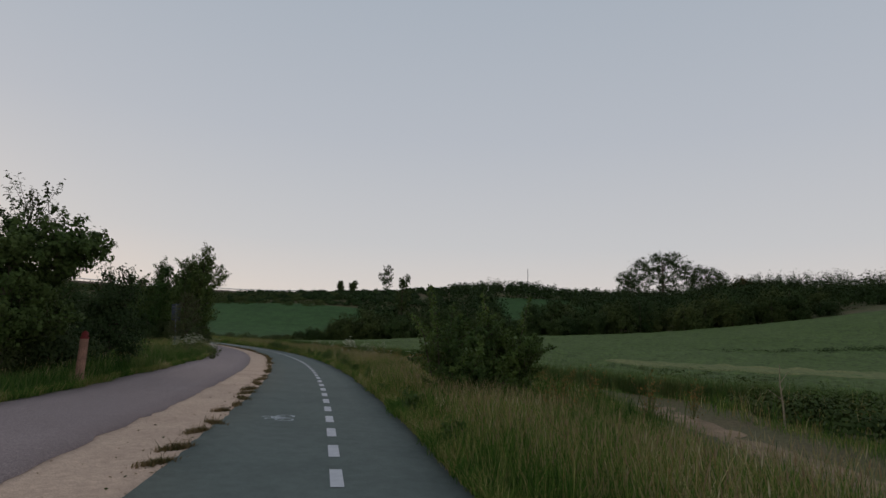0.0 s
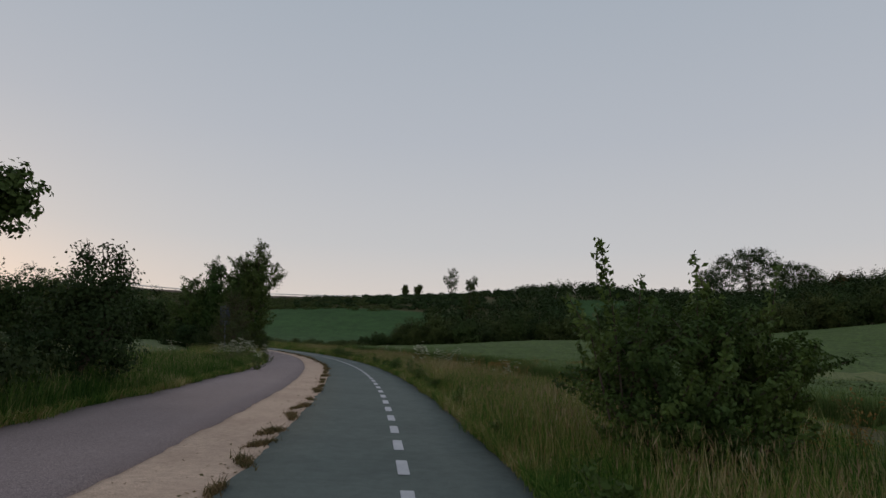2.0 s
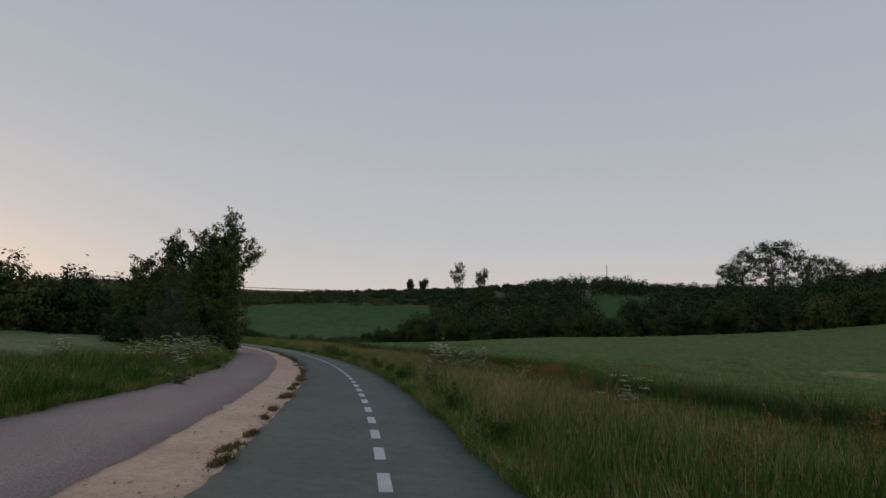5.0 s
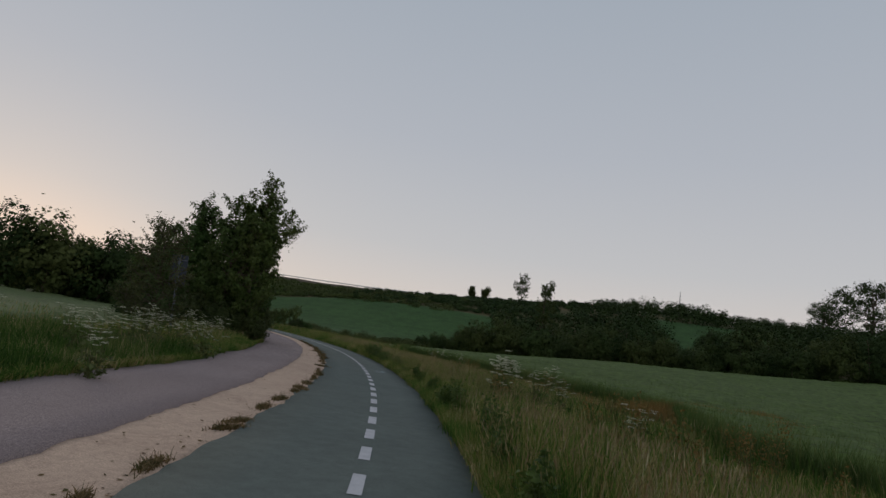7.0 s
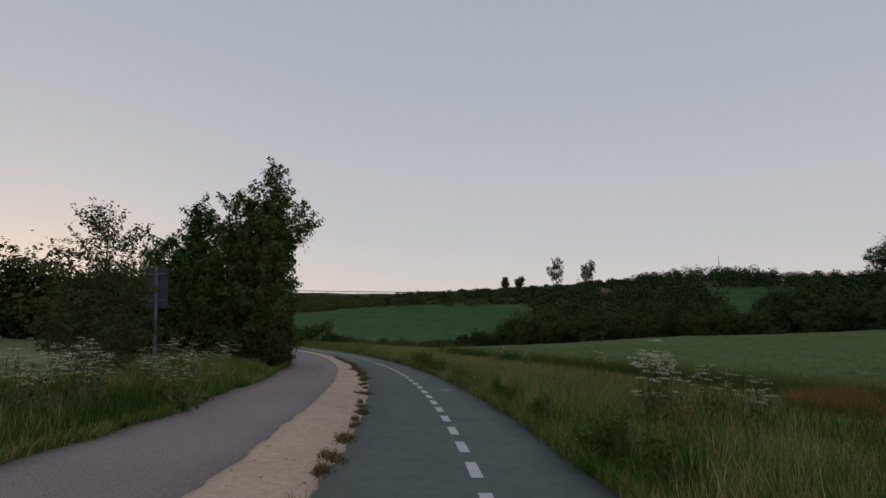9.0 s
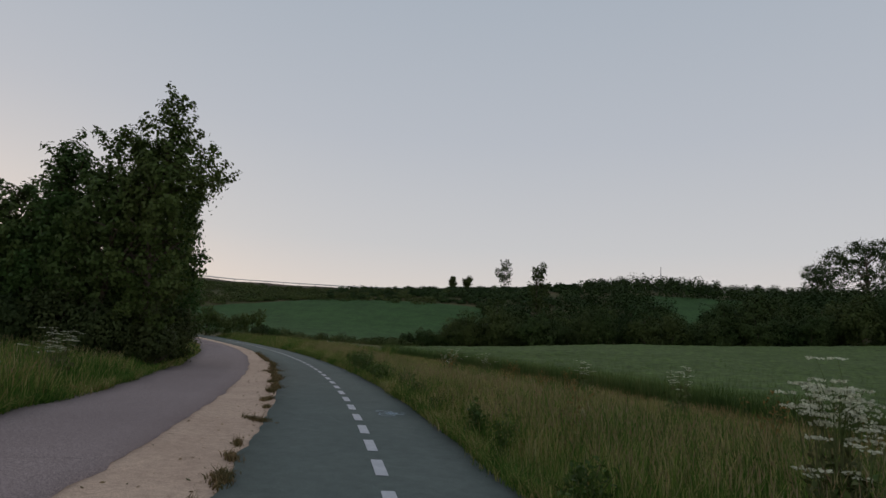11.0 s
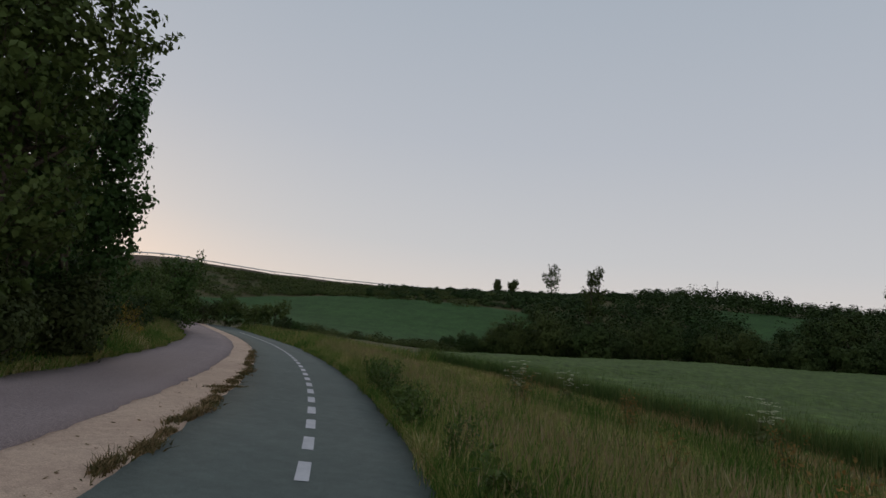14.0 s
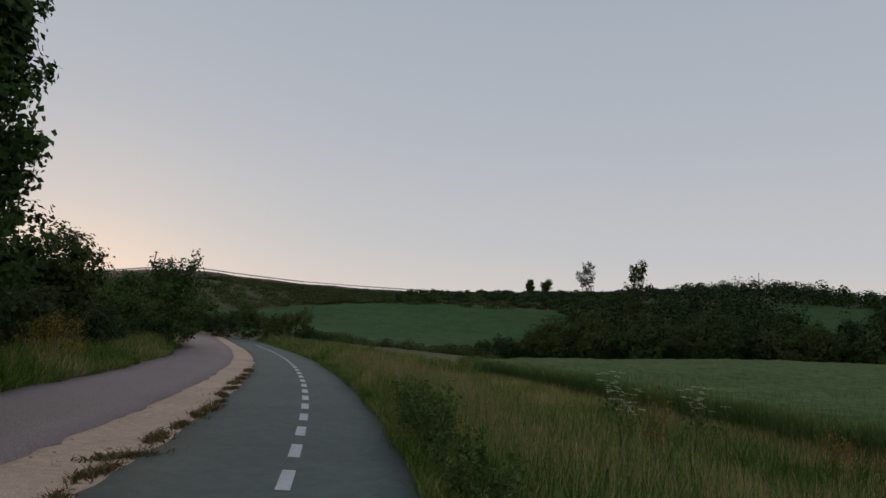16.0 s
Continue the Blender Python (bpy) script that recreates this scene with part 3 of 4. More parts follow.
# the group of poplars beside the road
POPLARS = [(-16.6, 41.1, 7.35, 1, 1.0), (-18.5, 44.6, 6.5, 2, 0.8), (-18.0, 41.0, 6.2, 3, 1.0), (-19.5, 41.1, 6.2, 4, 1.05), (-20.9, 41.0, 4.9, 5, 1.15), (-18.5, 42.9, 6.2, 6, 0.9)]
for px, py, ph, sd, wide in POPLARS:
    blobs = [(-0.1, 0, ph * 0.32, wide * 1.05, wide * 1.05, ph * 0.25), (0.0, 0, ph * 0.55, wide * 0.92, wide * 0.92, ph * 0.2), (0.1, 0.05, ph * 0.75, wide * 0.62, wide * 0.6, ph * 0.13), (0.0, 0, ph * 0.89, wide * 0.3, wide * 0.3, ph * 0.07)]
    if sd == 1:
        blobs += [(1.0, 0.3, ph * 0.66, 0.42, 0.4, 0.75), (-0.6, 0, ph * 0.78, 0.35, 0.4, 0.7)]
    t = build_tree("poplar", "young poplar with dense dark green leaves beside the road", sd, ph, 0.11, blobs, 175, 78, 0.135, 0.11, M_LEAF, group="poplars beside the road", limbs=18, twig=0.85, rise=1.0, slim=0.8)
    tree_at(t, px, py)
for bx, by, bs, sd in ((-16.9, 41.6, 0.85, 11), (-17.6, 40.4, 0.95, 12), (-19.2, 39.9, 1.0, 13), (-20.4, 40.2, 1.2, 14), (-18.6, 44.6, 1.0, 15), (-17.1, 40.5, 0.9, 16), (-18.3, 40.2, 1.1, 17), (-16.3, 40.9, 0.9, 18), (-21.4, 40.6, 1.3, 19), (-17.4, 43.4, 1.0, 20)):
    t = build_tree("undergrowth_bush", "dark leafy bush at the foot of the poplars", sd, 1.8, 0.03, [(0, 0, 0.8, 0.7, 0.7, 0.8)], 70, 60, 0.13, 0.09, M_LEAF_DARK,
                   category="bush", group="bushes under the poplars", stems=4, limbs=3, shoots=4)
    tree_at(t, bx, by, sd, bs)
# trees by the road at the start
maple = build_tree("maple", "leafy maple with a broad crown beside the road", 21, 3.3, 0.09,
                   [(0, 0, 1.5, 1.0, 1.0, 0.9), (0.1, 0, 2.5, 1.1, 1.0, 0.6), (0.9, 0.1, 2.7, 0.55, 0.6, 0.42)], 200, 80, 0.1, 0.085, M_LEAF, limbs=16, twig=0.5, rise=0.55, slim=0.75)
tree_at(maple, -8.15, 11.3, 0.0)
feathery = build_tree("feathery_tree", "tall thin-leaved tree with an airy top", 22, 4.1, 0.08, [(0, 0, 1.9, 0.9, 0.9, 1.2), (0, 0, 3.2, 0.6, 0.6, 0.6)], 90, 40, 0.075, 0.075,
                      M_LEAF_DARK, limbs=14, twig=0.7, rise=0.8)
tree_at(feathery, -8.3, 11.7, 0.5)
dark = build_tree("juniper", "dark dense evergreen shrub with straggling shoots", 23, 2.5, 0.07, [(0, 0, 0.9, 0.95, 0.95, 0.85), (0.3, 0, 1.7, 0.6, 0.6, 0.55)], 170, 70, 0.14, 0.075,
                  M_LEAF_DARK, category="shrub", shoots=16, limbs=12, stems=3)
tree_at(dark, -8.75, 15.4, 0.3, 1.05)
low = build_tree("bramble", "low dark bramble thicket behind the verge", 24, 1.2, 0.03, [(0, 0, 0.5, 1.1, 0.9, 0.55)], 90, 70, 0.13, 0.075, M_LEAF_DARK, category="bush", stems=5, limbs=4, shoots=6)
tree_at(low, -8.2, 12.9, 0.0)
copy_at(low, -8.6, 12.3, 1.2, 1.0)
copy_at(low, -8.5, 10.9, 2.2, 0.9)
copy_at(low, -9.3, 13.6, 3.2, 1.15)
copy_at(dark, -9.5, 12.2, 2.0, 0.95)
copy_at(dark, -9.9, 10.9, 3.0, 1.1)
copy_at(feathery, -10.6, 12.2, 2.0, 0.8)

# the shrub on the right verge
shrub = build_tree("roadside_shrub", "bushy green shrub with upright new shoots among tall grass", 31, 2.0, 0.035,
                   [(0, 0, 0.9, 1.05, 0.95, 0.42), (-0.6, 0.1, 1.25, 0.42, 0.5, 0.3), (0.8, -0.1, 1.15, 0.6, 0.5, 0.3), (1.15, 0.3, 0.9, 0.5, 0.5, 0.45), (0, 0, 0.45, 0.95, 0.9, 0.4), (0.1, 0, 1.42, 0.6, 0.55, 0.25)], 360, 100, 0.05, 0.06, M_LEAF_BUSH, category="shrub",
                   limbs=4, stems=8, twig=0.5, rise=0.75, slim=0.5)
rngs = np.random.default_rng(33)
for (fx, fy, fz), (tx, ty, tz), count in (((-0.72, 0.05, 1.1), (-1.0, 0.0, 2.32), 200), ((-0.6, 0.1, 1.2), (-0.45, 0.1, 2.0), 110), ((0.3, 0, 1.3), (0.15, 0.05, 2.25), 140), ((0.9, 0, 1.2), (1.2, 0, 2.2), 140), ((-0.9, 0, 1.0), (-1.35, 0, 1.75), 110)):
    k = rngs.random((count, 1)) ** 0.8
    q = np.array([fx, fy, fz]) + k * (np.array([tx, ty, tz]) - [fx, fy, fz]) + rngs.normal(0, 1, (count, 3)) * 0.075 * (1.1 - 0.75 * k)
    put("shoot_leaves", leaves_mesh("shoot_leaves", q, 0.075, rngs, M_LEAF_BUSH, slim=0.5), shrub)
    v, f = tube([(fx, fy, fz - 0.4), ((fx + tx) / 2 + 0.03, fy, (fz + tz) / 2), (tx, ty, tz)], [0.012, 0.008, 0.003], 4)
    put("shoot_stem", mesh_from("shoot_stem", v, f, M_BARK), shrub)
tree_at(shrub, 0.75, 11.6, 0.4)
# sapling with a bare trunk near the sign
sapling = build_tree("sapling", "young thin-crowned tree with a slender bare trunk", 51, 3.2, 0.045, [(0, 0, 1.15, 0.85, 0.85, 0.55), (0, 0, 1.9, 0.75, 0.75, 0.55), (0, 0, 2.7, 0.5, 0.5, 0.5)], 210, 34, 0.07, 0.065, M_LEAF_THIN,
                     limbs=44, twig=0.55, rise=0.45, slim=0.6)
tree_at(sapling, -13.1, 30.8, 0.0, 0.94)

# bushes and hedgerow trees
hedge = [build_tree("hedge_tree", "rounded dark green hedgerow tree", 60 + i, h, 0.07, bl, 120, 60, 0.15, 0.115, M_LEAF_DARK if i % 2 else M_LEAF, group="hedgerow trees", limbs=10, twig=0.75, rise=0.7, slim=0.7)
         for i, (h, bl) in enumerate([(3.4, [(0, 0, 1.2, 1.3, 1.3, 1.1), (0.5, 0, 2.4, 0.8, 0.8, 0.8), (-0.7, 0.3, 1.9, 0.7, 0.7, 0.7)]), (2.4, [(0, 0, 0.8, 1.5, 1.3, 0.8), (0.8, 0, 1.5, 0.6, 0.7, 0.6), (-0.6, 0.3, 1.3, 0.7, 0.7, 0.6)]),
                                      (3.8, [(0, 0, 1.4, 1.4, 1.3, 1.3), (-0.5, 0, 2.8, 0.7, 0.7, 0.9), (0.7, 0.2, 2.2, 0.7, 0.7, 0.8)])])]
tree_at(hedge[0], -27.7, 58.7, 0, 1.12)
tree_at(hedge[1], -23.8, 51.7, 0, 0.62)
tree_at(hedge[2], -31.4, 61.4, 0, 0.8)
for i, (hx, hy, hs) in enumerate([(-23.0, 49.0, 0.72), (-21.6, 46.2, 0.75), (-25.6, 54.8, 0.8), (-27.2, 57.4, 0.7), (-30.2, 62.4, 0.7), (-33.5, 64.0, 0.8), (-36, 66.5, 0.9), (-24.6, 50.4, 0.5), (-24.4, 47.2, 0.55), (-26.5, 52.4, 0.6)]):
    copy_at(hedge[(i + 1) % 3], hx, hy, i * 1.1, hs)
broom = build_tree("broom_bush", "low broom bush with yellow blossom beside the road", 77, 1.1, 0.02, [(0, 0, 0.55, 0.6, 0.6, 0.45)], 70, 34, 0.05, 0.05, M_BROOM, category="bush", stems=5, limbs=3, twig=0.45, rise=1.2, slim=0.35)
tree_at(broom, -20.7, 48.3)
# bushes at the foot of the hill field
for i, (hx, hy, hs) in enumerate([(-34.8, 78.0, 0.7), (-31.6, 77.0, 0.66), (-33.2, 78.4, 0.78), (-38.4, 79.5, 0.9), (-40.2, 79.0, 0.95), (-42.2, 78.6, 0.8), (-30.2, 76.6, 0.4), (-27.0, 78.0, 0.25), (-37.0, 80.0, 0.6)]):
    copy_at(hedge[i % 3], hx, hy, i * 1.7, hs)

# ---- far woods ----
wood = []
for i, (h, w) in enumerate([(9, 3.6), (8, 4.2), (10.5, 3.4), (6.5, 3.4), (11.5, 4.0)]):
    rng = np.random.default_rng(80 + i)
    bl = [(0, 0, h * 0.40, w, w, h * 0.38), (w * 0.25, 0, h * 0.68, w * 0.7, w * 0.7, h * 0.26), (-w * 0.4, 0.3 * w, h * 0.5, w * 0.6, w * 0.6, h * 0.3)]
    wood.append(build_tree("woodland_tree", "dark broadleaf tree in the woods below the hill", 80 + i, h, 0.18, bl, 120, 42, 0.5, 0.34, M_LEAF_WOOD, group="woodland trees", limbs=6, slim=0.85, stray=0.2))
_first = set()


def plant(k, x, y, turn, scale, sink=0.0):
    if k not in _first:
        _first.add(k)
        return tree_at(wood[k], x, y, turn, scale, sink)
    return copy_at(wood[k], x, y, turn, scale, sink)


rng = np.random.default_rng(90)
# front belt at the far side of the wheat
for i in range(49):
    x = -20 + 2.0 * i
    tall = float(np.interp(x, [-32, -26, -17, -4, 4, 11, 20, 32, 60], [0.25, 0.55, 0.85, 0.92, 0.72, 0.64, 0.82, 0.85, 0.9]))
    plant(int(rng.integers(5)), x + rng.normal(0, 0.8), 114 + rng.uniform(0, 8) + 0.12 * max(0, x - 20), rng.uniform(0, 6), tall * rng.uniform(0.62, 1.15), 0.8)
for i in range(20):
    x = -32 + 0.75 * i
    plant(int(rng.integers(5)), x, 114 + rng.uniform(0, 3), rng.uniform(0, 6), 0.16 + 0.4 * (i / 19) ** 1.3 * rng.uniform(0.8, 1.15), 0.4)
for i in range(40):
    x = -20 + 2.7 * i
    plant(int(rng.integers(5)), x, 124 + rng.uniform(0, 12), rng.uniform(0, 6), rng.uniform(0.55, 0.8), 1.0)
for i in range(40):
    k = i / 39
    x, y = -78 + 31 * k + rng.normal(0, 1.6), 44 + 32 * k + rng.normal(0, 3)
    plant(int(rng.integers(5)), x, y, rng.uniform(0, 6), rng.uniform(0.46, 0.68), 0.6)
for i in range(16):
    k = i / 15
    plant(int(rng.integers(5)), -48 + 15 * k + rng.normal(0, 0.8), 41 + 18 * k + rng.normal(0, 1), rng.uniform(0, 6), rng.uniform(0.36, 0.76), 0.4)
for i in range(30):
    x, y = 70 + 70 * rng.random(), 150 + 45 * rng.random()
    plant(int(rng.integers(5)), x, y, rng.uniform(0, 6), rng.uniform(0.5, 0.72), 1.0)


def far_wood(name, label, spots, per, leaf, category="woods"):
    """A far wood: crowns of leaf clumps over the ground, beyond counting. spots: x, y, height, radius of each crown."""
    pts, way = [], []
    for x, y, h, r0 in spots:
        p = rng.normal(size=(per, 3))
        p /= np.linalg.norm(p, axis=1)[:, None]
        p[:, 2] = np.abs(p[:, 2]) * 1.0 - 0.25 * (rng.random(per) < 0.3)
        way.append(p + [0, 0, 0.3])
        p = p * rng.uniform(0.75, 1.06, (per, 1))
        pts.append(p * [r0, r0, h * 0.9] + [x, y, float(land(x, y)) + h * 0.1])
    ob = put(name, leaves_mesh(name, np.concatenate(pts), leaf, rng, M_LEAF_WOOD, upward=0.1, slim=0.85, facing=np.concatenate(way), stray=0.22))
    return tagged(ob, label, category, kind="stuff")


spots = []
for i in range(1500):
    x, y = -40 + 190 * rng.random(), 134 + 90 * rng.random()
    if (15 < x < 37 and 138 < y < 169) or (y - 130 < (-12 - x) * 2.6) or y > 214 + 0.03 * x:
        continue
    top = np.interp(x, [-30, -20, 0, 10, 20, 30, 40, 60, 90], [1.2, 1.3, 2.0, 3.8, 4.7, 4.6, 3.3, 4.2, 8.6])
    h = min(9.0, top + 0.12 * max(0.0, 172 - y)) * rng.uniform(0.62, 1.05)
    spots.append((x, y, h, min(rng.uniform(1.1, 2.6), 0.9 + 0.45 * h)))
for i in range(260):
    x, y = -62 + 54 * rng.random(), 164 + 40 * rng.random()
    spots.append((x, y, rng.uniform(0.7, 1.7), rng.uniform(0.9, 1.7)))
far_wood("hill_woods", "dark woods covering the far hillside", spots, 150, 0.5)
spots = []
for i in range(420):
    x = -150 + 118 * rng.random()
    spots.append((x, 163 + rng.uniform(0, 24) - 0.04 * (x + 60), rng.uniform(0.5, 1.3), rng.uniform(1.0, 2.0)))
for i in range(420):
    x = -140 + 88 * rng.random()
    y0 = float(np.interp(x, [-140, -100, -85, -79, -69, -57], [100, 122, 145, 156, 163, 168]))
    spots.append((x, y0 + 1 + (172 - y0) * rng.random() ** 1.4, rng.uniform(0.6, 1.5), rng.uniform(1.0, 2.0)))
far_wood("ridge_scrub", "low dark scrub along the ridge", spots, 130, 0.32)
spots = []
for i in range(420):
    k = rng.random()
    x, y = -112 + 56 * k + rng.normal(0, 7), 44 + 120 * rng.random() * (0.15 + 0.85 * (1 - k)) + 18 * k
    spots.append((x, y, rng.uniform(2.5, 4.5), rng.uniform(1.6, 2.6)))
far_wood("slope_woods", "dark bushy woods on the slope below the ridge", spots, 190, 0.32)

spots = []
for i in range(260):
    y = 7 + 24 * rng.random()
    x = 4.9 + 0.09 * (y - 8) + 1.9 + 5.5 * rng.random() ** 1.3
    spots.append((x, y, rng.uniform(0.3, 0.75), rng.uniform(0.25, 0.6)))
far_wood("scrub_bank", "dark green weedy scrub beside the wheel track", spots, 150, 0.085, "scrub")

spots = []
for i in range(120):
    k = rng.random()
    spots.append((24 + 34 * k, 66 + 3 * k + rng.uniform(-1.5, 1.5), rng.uniform(0.5, 1.1) * (0.5 + 0.7 * k), rng.uniform(0.6, 1.2)))
far_wood("field_scrub", "low dark scrub and weeds across the sloping wheat", spots, 110, 0.14, "scrub")

spots = []
for i in range(90):
    k = rng.random()
    spots.append((-50 + 26 * k, 112 - 6 * k + rng.uniform(-1, 1), rng.uniform(0.5, 1.3) * (0.6 + 0.6 * abs(math.sin(9 * k))), rng.uniform(0.8, 1.6)))
far_wood("foot_scrub", "low dark scrub along the foot of the hill field", spots, 130, 0.2, "scrub")

# hilltop trees: the low sun on their crowns is put into the leaf colour
russet = build_tree("russet_tree", "hilltop tree with orange sunlight painted into its leaf colour", 95, 8, 0.2, [(0, 0, 3.6, 4, 4, 3.2)], 130, 22, 0.6, 0.6, M_LEAF_SUNLIT, group="russet hilltop trees", limbs=6)
tree_at(russet, 98, 190, 0, 1.0)
for i, (x, y, q) in enumerate([(104, 191, 0.9), (93, 189, 0.8), (110, 193, 0.8), (8, 204, 0.4), (2, 203, 0.36)]):
    copy_at(russet, x, y, i * 1.3, q, 0.5)

big = build_tree("great_tree", "large spreading tree with an open crown above the woods", 97, 15.5, 0.5,
                 [(0, 0, 11.5, 8.5, 6, 3.0), (-7, 0, 9.5, 3.5, 3.5, 2.4), (7.5, 0, 10.0, 4, 4, 3.0), (1, 0, 13.6, 5.5, 5, 1.6), (0, 0, 6, 8, 6, 4)], 300, 36, 0.55, 0.42, M_LEAF_WOOD, limbs=26, group="great trees")
tree_at(big, 71, 188, 0, 1.08)
copy_at(big, 86, 190, 2.0, 0.78)
copy_at(big, 60, 187, 4.0, 0.62)
for name, x, y, top, wd, sd in (("lone_tree", -20.2, 212, 30.2, 3.3, 98), ("lone_tree", -8.2, 128, 17.0, 2.2, 99), ("lone_tree", -28.7, 191, 21.3, 1.5, 100), 
                                ("lone_tree", -33, 192, 19.6, 1.1, 102)):
    h = max(4.0, top - float(land(x, y)))
    t = build_tree(name, "slim open-crowned tree standing out on the skyline", sd, h, 0.16, [(0, 0, h * 0.62, wd * 0.8, wd * 0.8, h * 0.24), (wd * 0.15, 0, h * 0.84, wd * 0.55, wd * 0.55, h * 0.14), (0, 0, h * 0.4, wd * 0.5, wd * 0.5, h * 0.2)],
                   80, 26, 0.28, 0.4, M_LEAF_WOOD, group="lone skyline trees", limbs=14, twig=1.3, rise=0.7)
    tree_at(t, x, y, 0)

# ---- roadside things ----


def box_bm(sx, sy, sz, at=(0, 0, 0), bevel=0.0):
    bm = bmesh.new()
    bmesh.ops.create_cube(bm, size=1, matrix=Matrix.Translation(at) @ Matrix.Diagonal((sx, sy, sz, 1)))
    if bevel:
        bmesh.ops.bevel(bm, geom=bm.edges[:], offset=bevel, segments=2, affect="EDGES")
    return bm


def cyl_bm(r0, r1, h, at=(0, 0, 0), seg=14, bevel=0.0):
    bm = bmesh.new()
    bmesh.ops.create_cone(bm, cap_ends=True, segments=seg, radius1=r0, radius2=r1, depth=h, matrix=Matrix.Translation((at[0], at[1], at[2] + h / 2)))
    if bevel:
        bmesh.ops.bevel(bm, geom=[e for e in bm.edges if abs(e.verts[0].co.z - e.verts[1].co.z) < 1e-5], offset=bevel, segments=2, affect="EDGES")
    return bm


post = thing("bollard_post", (-6.85, 11.6, float(land(-6.85, 11.6)) + 0.03), "weathered reddish wooden post with a dark red top", "post")
part("shaft", cyl_bm(0.08, 0.075, 1.04, (0, 0, -0.12), bevel=0.006), M_POST, post)
part("band", cyl_bm(0.079, 0.079, 0.05, (0, 0, 0.88), bevel=0.008), M_RED, post, "dark red band")
part("cap", cyl_bm(0.074, 0.045, 0.11, (0, 0, 0.93), bevel=0.02), M_RED, post, "dark red cap")

sign = thing("road_sign", (-15.25, 34.6, float(land(-15.25, 34.6)) + 0.06), "back of a grey-blue road sign on a single steel pole", "road sign")
sign.rotation_euler = (0, radians(-4), radians(24))
part("pole", cyl_bm(0.035, 0.035, 2.75, (0, 0, -0.15), bevel=0.004), M_STEEL, sign)
part("plate", box_bm(0.46, 0.012, 0.95, (0, 0.05, 2.1), 0.004), M_SIGN, sign)
part("rail", box_bm(0.42, 0.03, 0.035, (0, 0.027, 2.42), 0.004), M_STEEL, sign)
part("rail", box_bm(0.42, 0.03, 0.035, (0, 0.027, 1.80), 0.004), M_STEEL, sign)
part("lip", box_bm(0.02, 0.035, 0.95, (-0.225, 0.035, 2.1), 0.004), M_SIGN, sign)
part("lip", box_bm(0.02, 0.035, 0.95, (0.225, 0.035, 2.1), 0.004), M_SIGN, sign)

bare = thing("bare_sapling", (6.6, 11.4, float(land(6.6, 11.4)) - 0.1), "thin bare pale sapling stem beside the wheel track", "sapling")
v, f = tube([(0, 0, 0), (-0.02, 0, 0.5), (-0.06, 0, 0.9), (-0.05, 0, 1.25)], [0.02, 0.017, 0.012, 0.006], 6)
put("trunk", mesh_from("trunk", v, f, M_TWIG), bare)
for a, b in (((-0.03, 0, 0.6), (-0.26, 0.05, 0.78)), ((-0.06, 0, 0.9), (0.12, 0, 1.15)), ((-0.05, 0, 0.75), (0.1, 0.1, 0.88))):
    v, f = tube([a, b], [0.009, 0.004], 5)
    put("twig", mesh_from("twig", v, f, M_TWIG), bare)

marker = thing("marker_pole", (-19.5, 30.5, float(land(-19.5, 30.5)) - 0.05), "slim black and white banded marker pole at the field", "marker")
for i in range(7):
    part("band", cyl_bm(0.03, 0.03, 0.2, (0, 0, 0.2 * i)), M_BLACK if i % 2 else M_WHITE, marker)

mast = thing("mast", (48, 327, float(land(48, 327))), "thin lattice radio mast on the hilltop", "mast")
for k in range(3):
    a = k * 2.094
    v, f = tube([(0.5 * np.cos(a), 0.5 * np.sin(a), 0), (0.15 * np.cos(a), 0.15 * np.sin(a), 28)], [0.09, 0.06], 5)
    put("leg", mesh_from("leg", v, f, M_STEEL), mast)
v, f = merge([tube([(0.5 * np.cos(k * 2.09), 0.5 * np.sin(k * 2.09), 2 * k), (0.45 * np.cos(k * 2.09 + 2.09), 0.45 * np.sin(k * 2.09 + 2.09), 2 * k + 2)], [0.04, 0.04], 4) for k in range(13)])
put("bracing", mesh_from("bracing", v, f, M_STEEL), mast)

pole = thing("utility_pole", (-112, 147, float(land(-112, 147))), "leaning wooden utility pole on the ridge", "pole")
pole.rotation_euler = (0, radians(4), 0)
part("pole_shaft", cyl_bm(0.16, 0.11, 7.5), M_BARK, pole)
part("crossarm", box_bm(1.2, 0.1, 0.12, (0, 0, 7.2)), M_BARK, pole)

# guard rail of the road on the ridge
rail = thing("guard_rail", (0, 0, 0), "pale metal guard rail along the road on the ridge", "guard rail")
RIDGE = [(-116, 84), (-121, 120), (-122, 155), (-118, 182), (-104, 196), (-86, 201), (-66, 204), (-46, 207)]
dist = np.concatenate([[0], np.cumsum([math.dist(p, q) for p, q in zip(RIDGE, RIDGE[1:])])])
RAIL = [(float(np.interp(d, dist, [p[0] for p in RIDGE])), float(np.interp(d, dist, [p[1] for p in RIDGE]))) for d in np.arange(0, dist[-1], 5.0)]
bank_v, bank_f = [], []
for i, (x, y) in enumerate(RAIL):
    x2, y2 = RAIL[min(i + 1, len(RAIL) - 1)]
    x1, y1 = RAIL[max(i - 1, 0)]
    d = math.hypot(x2 - x1, y2 - y1)
    nx, ny = (y2 - y1) / d, -(x2 - x1) / d
    for o, h in ((9, -0.5), (3.5, 1.5), (1.5, 1.9), (-4, 1.9), (-12, -1.0)):
        bx, by = x + nx * o, y + ny * o
        bank_v.append((bx, by, float(land(bx, by)) + h + 0.12 * math.sin(i * 1.7 + o)))
    if i:
        k = 5 * i
        bank_f += [(k - 5 + j, k - 4 + j, k + 1 + j, k + j) for j in range(4)]
